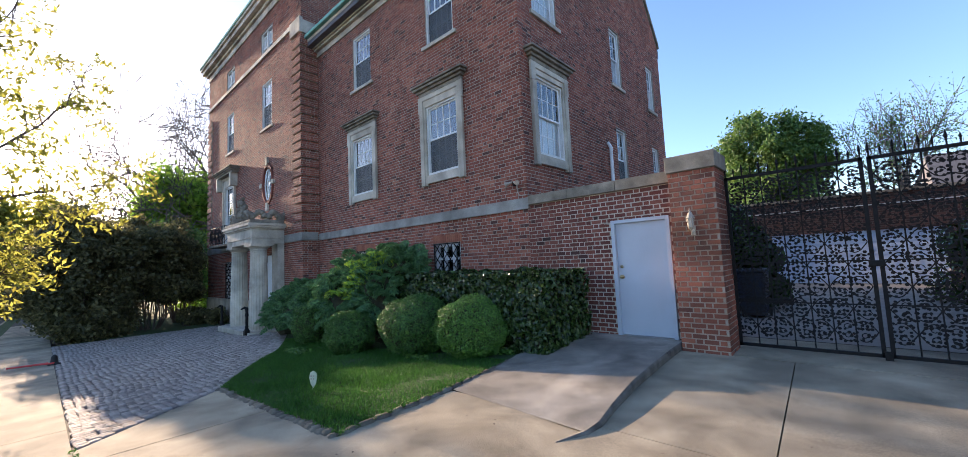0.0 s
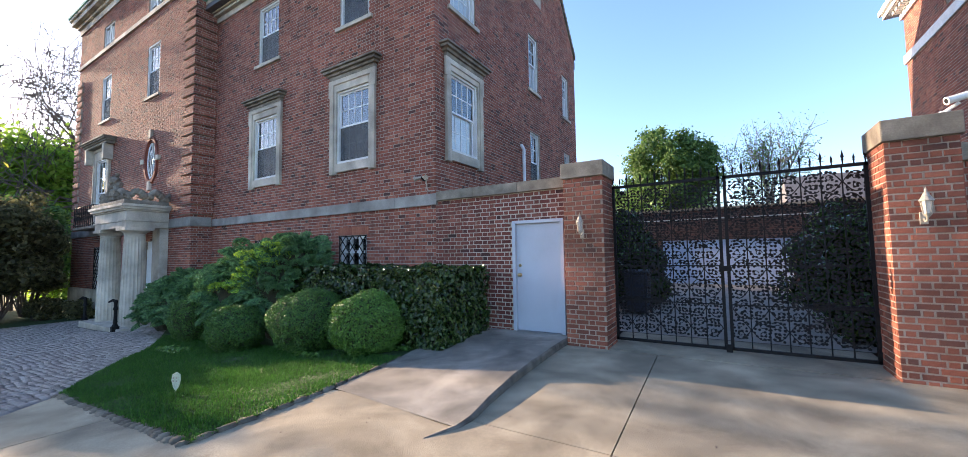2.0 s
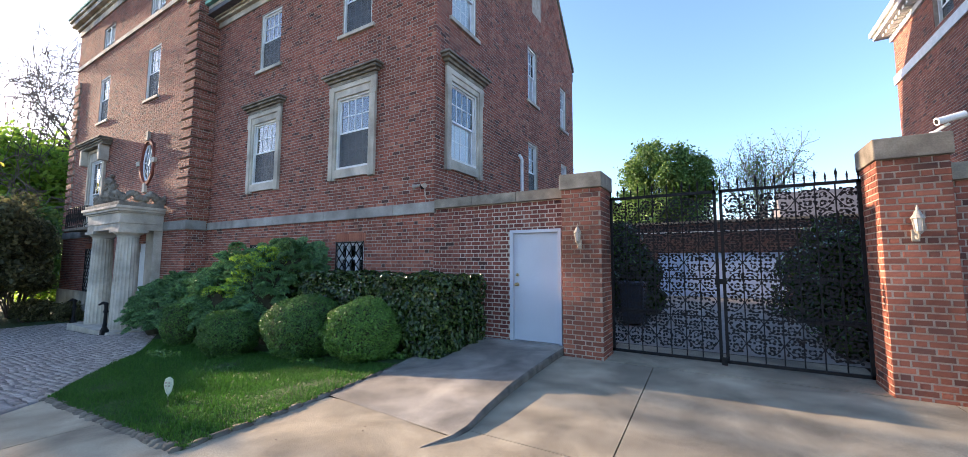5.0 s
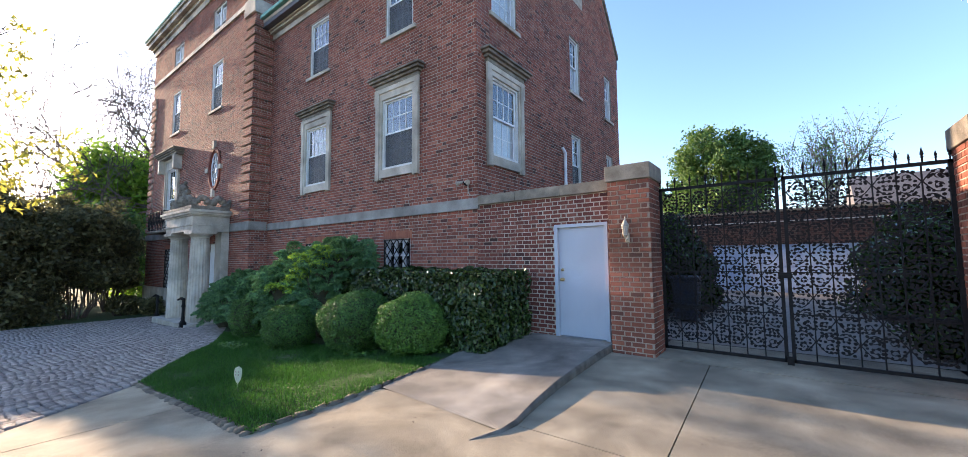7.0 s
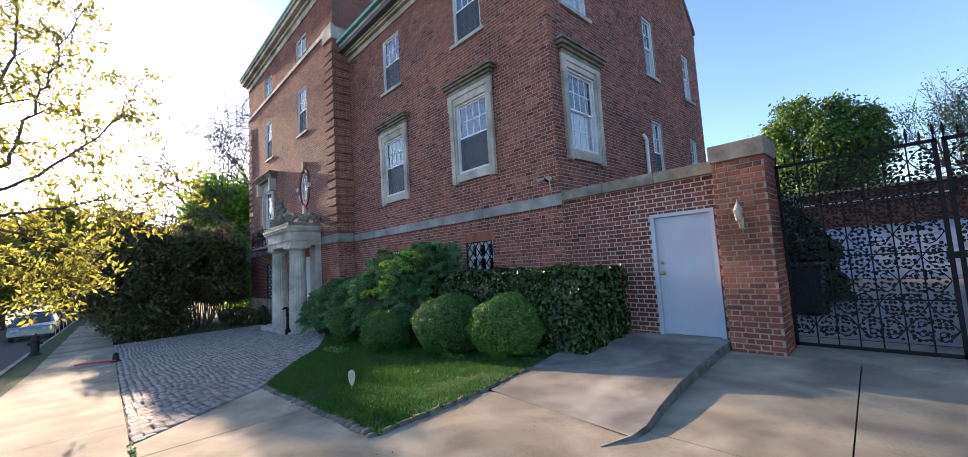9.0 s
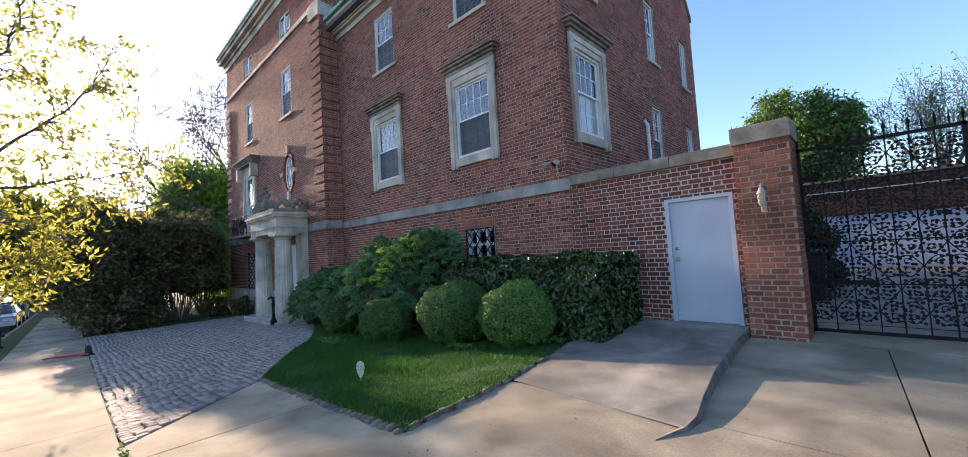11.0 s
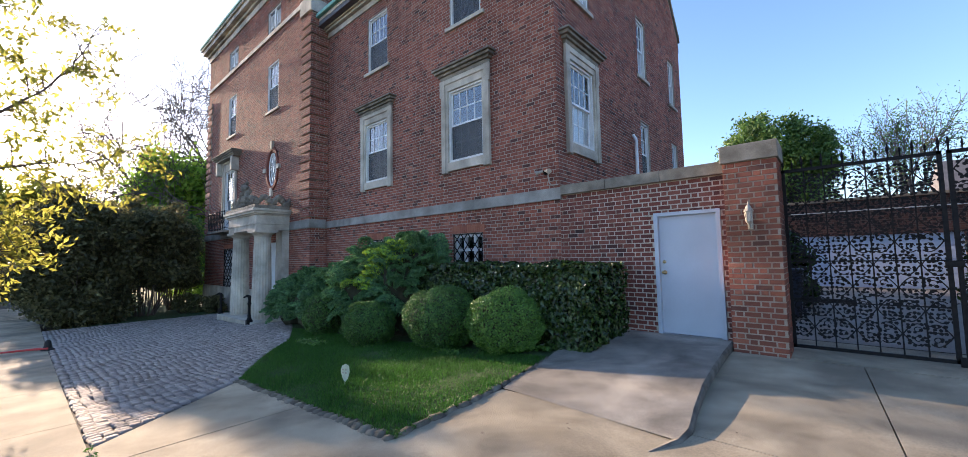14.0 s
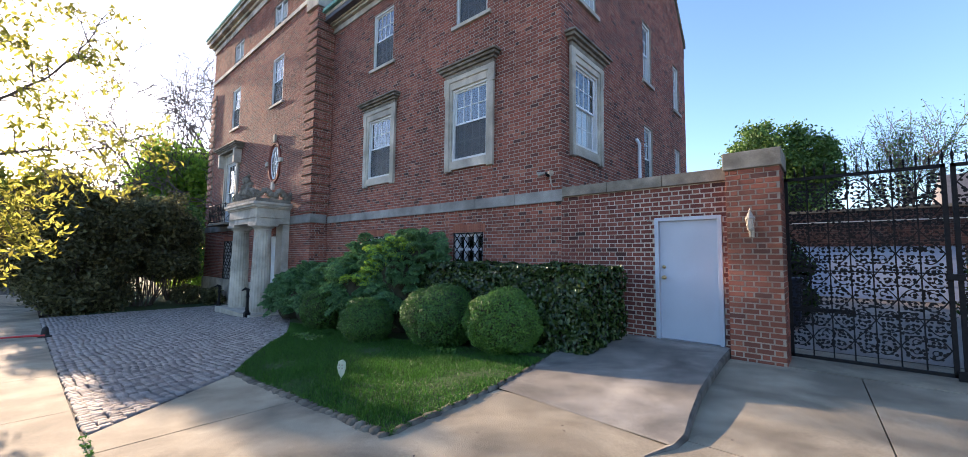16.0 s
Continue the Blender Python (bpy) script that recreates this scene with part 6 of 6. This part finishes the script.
def boughed_tree(x, y, boughs, label):
    """A street tree whose long boughs reach over the pavement, with drooping sprays of young leaves."""
    t = thing("tree", label, "tree")
    rng = np.random.default_rng(53)
    g = gz(x)
    bm = bmesh.new()
    rod(bm, (x, y, g - 0.2), (x, y, g + 0.3), 0.21, 0.15, 12)
    rod(bm, (x, y, g + 0.3), (x, y, g + 3.0), 0.15, 0.11, 12)
    part("trunk", bm, M_BARK, t)
    P, N = [], []

    def spray(p, d, m):
        q = np.array(p) + rng.normal(0, 0.075, (m, 3)) + np.array(d) * rng.uniform(0, 0.12, (m, 1))
        q[:, 2] -= rng.uniform(0, 0.10, m)
        P.append(q)
        N.append(rng.normal(0, 1, (m, 3)))
    for line in boughs:
        bm = bmesh.new()
        pts = [Vector((x, y, g + 2.8))] + [Vector(q) for q in line]
        fine = []
        for a, b in zip(pts, pts[1:]):
            fine += [a.lerp(b, k / 5) + Vector(rng.normal(0, 0.03, 3)) for k in range(5)]
        fine.append(pts[-1])
        n = len(fine)
        for i, (a, b) in enumerate(zip(fine, fine[1:])):
            rod(bm, a, b, 0.034 * (1 - i / n) + 0.005, 0.034 * (1 - (i + 1) / n) + 0.005, 6)
            if i < n * 0.25:
                continue
            for _ in range(3 if i > n * 0.45 else 1):
                d = (b - a).normalized() * 0.5 + Vector(rng.normal(0, 0.6, 3))
                d = d.normalized()
                ln = rng.uniform(0.25, 0.75)
                m1, m2 = b + d * ln * 0.5, b + d * ln + Vector((0, 0, -0.25 * ln))
                rod(bm, b, m1, 0.010, 0.007, 4)
                rod(bm, m1, m2, 0.007, 0.004, 4)
                spray(m2, d, 15)
                if rng.random() < 0.6:
                    spray(m1, d, 8)
        part("limb", bm, M_BARK, t)
    for k in range(5):                                   # the crown away from the house
        bm, tips = bmesh.new(), []
        a = math.pi * (1.05 + 0.22 * k)
        limbs(bm, (x, y, g + 2.9), (math.cos(a) * 0.7, math.sin(a) * 0.7, 0.9), 2.0, 0.06, 2, rng, tips, 0.6, 0.3, 2, 0.1)
        part("limb", bm, M_BARK, t)
        for q, d in tips:
            spray(q, d, 5)
    leaf_mesh("crown", np.concatenate(P), np.concatenate(N), 0.050, M_SPRING, t, seed=53, aspect=2.5, droop=1.1)


boughed_tree(-9.6, -1.98, [[(-9.34, -1.73, 2.89), (-9.8, -1.38, 3.88), (-10.23, -1.1, 4.97), (-10.46, -0.81, 5.99), (-10.46, -0.66, 7.08)], [(-9.33, -1.83, 2.32), (-9.61, -1.27, 2.8), (-9.87, -0.49, 3.04), (-10.07, 0.29, 3.27), (-10.23, 0.95, 3.69)], [(-9.34, -1.73, 2.89), (-9.84, -1.03, 3.5), (-10.07, -0.43, 4.22), (-10.28, 0.05, 4.93), (-10.47, 0.34, 5.88)], [(-9.34, -1.76, 3.66), (-9.99, -1.44, 5.31), (-10.21, -1.35, 6.36), (-10.39, -1.48, 7.62)], [(-9.09, -1.99, 2.04), (-9.79, -1.47, 2.05), (-10.24, -1.03, 1.83), (-10.47, -0.57, 1.69)], [(-8.9, -1.96, 2.2), (-9.38, -1.49, 2.52), (-9.74, -1.0, 2.35), (-10.07, -0.4, 2.13)]], "street tree with boughs of yellow-green spring leaves over the pavement")
tree(-39.0, -8.2, 8.5, 0.2, 3, 54, "street tree with yellow-green leaves lit from behind", M_SPRING, 7, 0.16, 0.35, trunk=0.2, spread=0.6, crown=4.4)
tree(-52.0, -6.5, 9.0, 0.22, 3, 55, "street tree with yellow-green leaves down the street", M_SPRING, 10, 0.22, 0.45, trunk=0.2, crown=4.6)
tree(-72.0, -3.0, 13.5, 0.3, 3, 56, "far leafy garden tree", M_SPRING, 14, 0.34, 0.8, trunk=0.2, crown=6.5)
tree(-70.0, -14.0, 10.0, 0.35, 3, 58, "far leafy tree across the street", M_TREE, 16, 0.36, 0.8, trunk=0.2, crown=5.0)
bushy(-3.6, 42.0, 5.4, 4.6, 17.0, 42000, 0.16, M_TREE, 61, "full green tree behind the garage", "tree", "garden_tree", 3.5, 190, 0.40, 0.42)
bushy(-8.4, 46.0, 2.9, 2.4, 12.2, 14000, 0.16, M_TREE, 62, "lower green tree behind the garage", "tree", "garden_tree", 3.0, 60, 0.5, 0.4)
tree(4.2, 42.0, 13.4, 0.42, 3, 63, "half-bare tree with a few early leaves", M_TREE, 2, 0.08, 0.25, trunk=0.25, g=0, crown=3.7, min_r=0.016)

# planting behind the gate
bushy(4.3, 14.0, 1.9, 5.0, 3.7, 22000, 0.09, M_LAUREL, 71, "tall dark ivy-clad hedge along the driveway", "hedge", "ivy_hedge")
bushy(3.2, 10.0, 0.95, 2.2, 3.0, 20000, 0.065, M_LAUREL, 72, "dark ivy hedge just inside the gate", "hedge", "ivy_hedge", k=60, lobe=0.8, loose=0.2)
bushy(-2.1, 13.0, 1.5, 4.0, 3.2, 26000, 0.08, M_LAUREL, 73, "dark evergreen hedge along the house side", "hedge", "evergreen_hedge")
bushy(4.0, 6.2, 0.55, 0.4, 0.8, 1500, 0.09, M_BOX, 74, "green leafy plants in the planter", "plant", "planter_plants", 0.2)

# ---- small things on the forecourt and street ----
def bollard(x, y):
    """A cast-iron hitching post with a horse-head-like hooked top, built plain."""
    t = thing("hitching_post", "black cast-iron hitching post with a hooked top", "post", "posts by the entrance")
    g = gz(x)
    bm = bmesh.new()
    box(bm, WORLD, x - 0.09, x + 0.09, y - 0.09, y + 0.09, g - 0.05, g + 0.16, 0.012)
    lathe(bm, (x, y, g + 0.16), [(0.085, 0), (0.07, 0.05), (0.05, 0.08), (0.06, 0.14), (0.045, 0.20), (0.042, 0.50), (0.07, 0.54), (0.05, 0.60), (0.042, 0.66), (0.05, 0.74), (0.055, 0.80), (0.02, 0.84)], 14)
    part("post", bm, M_IRON, t)
    bm = bmesh.new()
    rod(bm, (x, y, g + 0.93), (x - 0.06, y - 0.05, g + 0.99), 0.05, 0.045, 8)
    rod(bm, (x - 0.06, y - 0.05, g + 0.99), (x - 0.17, y - 0.13, g + 0.92), 0.045, 0.025, 8)
    part("hooked_top", bm, M_IRON, t)


bollard(-15.75, 4.86)
bollard(-20.1, 5.2)

sign = thing("lawn_sign", "small faded plastic sign on a stake in the lawn", "sign")
sx, sy = -5.06, 2.43
bm = bmesh.new()
rod(bm, (sx, sy, gz(sx) - 0.05), (sx + 0.02, sy, gz(sx) + 0.12), 0.008, 0.008, 6)
part("stake", bm, M_SIGN, sign)
bm = bmesh.new()
outline = [(0.0, 0.07), (-0.035, 0.12), (-0.062, 0.20), (-0.045, 0.275), (0.01, 0.30), (0.055, 0.27), (0.062, 0.20), (0.04, 0.12)]
front = [bm.verts.new((sx + 0.015 + u * 0.9, sy - 0.006 + u * 0.4, gz(sx) + z)) for u, z in outline]
back = [bm.verts.new((sx + 0.015 + u * 0.9, sy + 0.006 + u * 0.4, gz(sx) + z)) for u, z in outline]
bm.faces.new(front[::-1])
bm.faces.new(back)
for i in range(8):
    bm.faces.new((front[i], front[(i + 1) % 8], back[(i + 1) % 8], back[i]))
bmesh.ops.recalc_face_normals(bm, faces=bm.faces)
part("panel", bm, M_SIGN, sign)
bm = bmesh.new()
for u, z in ((-0.02, 0.19), (0.022, 0.19), (-0.02, 0.23), (0.022, 0.23)):
    box(bm, WORLD, sx + 0.015 + u - 0.012, sx + 0.015 + u + 0.012, sy - 0.018 + u * 0.4, sy - 0.009 + u * 0.4, gz(sx) + z - 0.009, gz(sx) + z + 0.009)
part("marks", bm, M_STONE, sign, "grey unreadable bars")

flag = thing("parking_barrier", "red plastic arm with a dark base lying on the pavement", "barrier")
fx = -15.6
bm = bmesh.new()
lathe(bm, (fx, 0.10, gz(fx)), [(0.13, 0), (0.13, 0.03), (0.08, 0.06), (0.06, 0.22), (0.02, 0.27)], 12)
part("base", bm, M_TYRE, flag)
bm = bmesh.new()
rod(bm, (fx, -0.02, gz(fx) + 0.06), (fx - 0.35, -0.75, gz(fx) + 0.03), 0.03, 0.02, 8)
rod(bm, (fx + 0.1, 0.1, gz(fx) + 0.05), (fx - 0.22, -0.45, gz(fx) + 0.05), 0.028, 0.018, 8)
part("arm", bm, M_RED, flag)

hyd = thing("hydrant", "dark fire hydrant standing on the verge", "hydrant")
hx, hy = -22.3, -2.05
bm = bmesh.new()
lathe(bm, (hx, hy, gz(hx)), [(0.17, 0), (0.17, 0.05), (0.12, 0.08), (0.12, 0.5), (0.15, 0.53), (0.14, 0.58), (0.08, 0.70), (0.03, 0.74), (0.03, 0.80)], 14)
part("barrel", bm, M_TYRE, hyd)
bm = bmesh.new()
rod(bm, (hx, hy - 0.2, gz(hx) + 0.42), (hx, hy + 0.2, gz(hx) + 0.42), 0.055, 0.055, 10)
part("outlet", bm, M_TYRE, hyd)


def car(x, y, mat, label):
    """A parked saloon seen end on."""
    t = thing("parked_car", label, "car", "cars parked along the street")
    g = gz(x) - 0.12
    L, W = 4.5, 1.8
    prof = [(-2.25, 0.35), (-2.25, 0.75), (-2.1, 0.92), (-1.35, 0.98), (-0.75, 1.42), (0.75, 1.45), (1.5, 0.98), (2.1, 0.86), (2.25, 0.68), (2.25, 0.35)]
    bm = bmesh.new()
    rows = []
    for s, k in ((-1, 0.5), (-0.93, 1.0), (0.93, 1.0), (1, 0.5)):
        rows.append([bm.verts.new((x + px, y + s * W / 2 * (1.0 if pz < 1.0 else 0.82), g + (pz if k == 1.0 else 0.35 + (pz - 0.35) * 0.96))) for px, pz in prof])
    n = len(prof)
    for a, b in zip(rows, rows[1:]):
        for i in range(n):
            bm.faces.new((a[i], a[(i + 1) % n], b[(i + 1) % n], b[i]))
    bm.faces.new(rows[0][::-1])
    bm.faces.new(rows[-1])
    bmesh.ops.recalc_face_normals(bm, faces=bm.faces)
    part("body", bm, mat, t)
    for px0, pz0, px1, pz1, nm in ((0.78, 1.42, 1.47, 1.01, "windscreen"), (-0.78, 1.40, -1.32, 1.01, "rear_window")):
        s = 1 if px0 > 0 else -1
        bm = bmesh.new()
        vs = [bm.verts.new((x + px + s * 0.02, y + q * W / 2 * k, g + pz + 0.012)) for px, pz, q, k in ((px0, pz0, -1, 0.72), (px0, pz0, 1, 0.72), (px1, pz1, 1, 0.82), (px1, pz1, -1, 0.82))]
        bm.faces.new(vs)
        part(nm, bm, M_SCREEN, t)
    for sx_ in (-1.4, 1.4):
        for sy_ in (-1, 1):
            bm = bmesh.new()
            rod(bm, (x + sx_, y + sy_ * (W / 2 - 0.2), g + 0.32), (x + sx_, y + sy_ * (W / 2 + 0.01), g + 0.32), 0.32, 0.32, 18)
            wh = part("wheel", bm, M_TYRE, t)
            bm = bmesh.new()
            rod(bm, (x + sx_, y + sy_ * (W / 2), g + 0.32), (x + sx_, y + sy_ * (W / 2 + 0.02), g + 0.32), 0.2, 0.2, 14)
            part("rim", bm, M_STEEL, wh)
    for s in (-1, 1):
        box_part("headlight", WORLD, (x + 2.22, x + 2.27, y + s * 0.62 - 0.18, y + s * 0.62 + 0.18, g + 0.62, g + 0.76), M_FROST, t)


car(-36.5, -3.25, M_CAR, "silver-grey car parked at the kerb")
car(-43.5, -3.3, M_TYRE, "dark car parked behind the silver one")
curb = tagged(sheet("kerb", [[(x, -2.36, gz(x) - 0.14), (x, -2.35, gz(x)), (x, -2.22, gz(x)), (x, -2.20, gz(x) - 0.14)] for x in GX if x < -5], M_CONCRETE), "concrete kerb along the street", "kerb", kind="structure")



# ---- wheeled bin inside the gate ----
def wheeled_bin(x, y):
    t = thing("wheeled_bin", "dark navy plastic wheeled bin inside the gate", "bin")
    bm = bmesh.new()
    low = [bm.verts.new((x + sx * 0.22, y + sy * 0.25, 0.05)) for sx, sy in ((-1, -1), (1, -1), (1, 1), (-1, 1))]
    high = [bm.verts.new((x + sx * 0.28, y + sy * 0.34, 1.0)) for sx, sy in ((-1, -1), (1, -1), (1, 1), (-1, 1))]
    bm.faces.new(low[::-1])
    bm.faces.new(high)
    for k in range(4):
        bm.faces.new((low[k], low[(k + 1) % 4], high[(k + 1) % 4], high[k]))
    bmesh.ops.bevel(bm, geom=list(bm.edges), offset=0.025, segments=2, affect="EDGES")
    part("body", bm, M_BIN, t)
    box_part("lid", WORLD, (x - 0.30, x + 0.30, y - 0.37, y + 0.36, 1.004, 1.075), M_BIN, t, bevel=0.025)
    bm = bmesh.new()
    rod(bm, (x - 0.26, y + 0.39, 0.98), (x + 0.26, y + 0.39, 0.98), 0.016)
    for s in (-0.2, 0.2):
        rod(bm, (x + s, y + 0.33, 0.98), (x + s, y + 0.39, 0.98), 0.014)
    part("handle", bm, M_BIN, t)
    for s in (-1, 1):
        bm = bmesh.new()
        rod(bm, (x + s * 0.235, y + 0.22, 0.10), (x + s * 0.285, y + 0.22, 0.10), 0.10, 0.10, 16)
        part("wheel", bm, M_TYRE, t)


wheeled_bin(-1.0, 10.7)
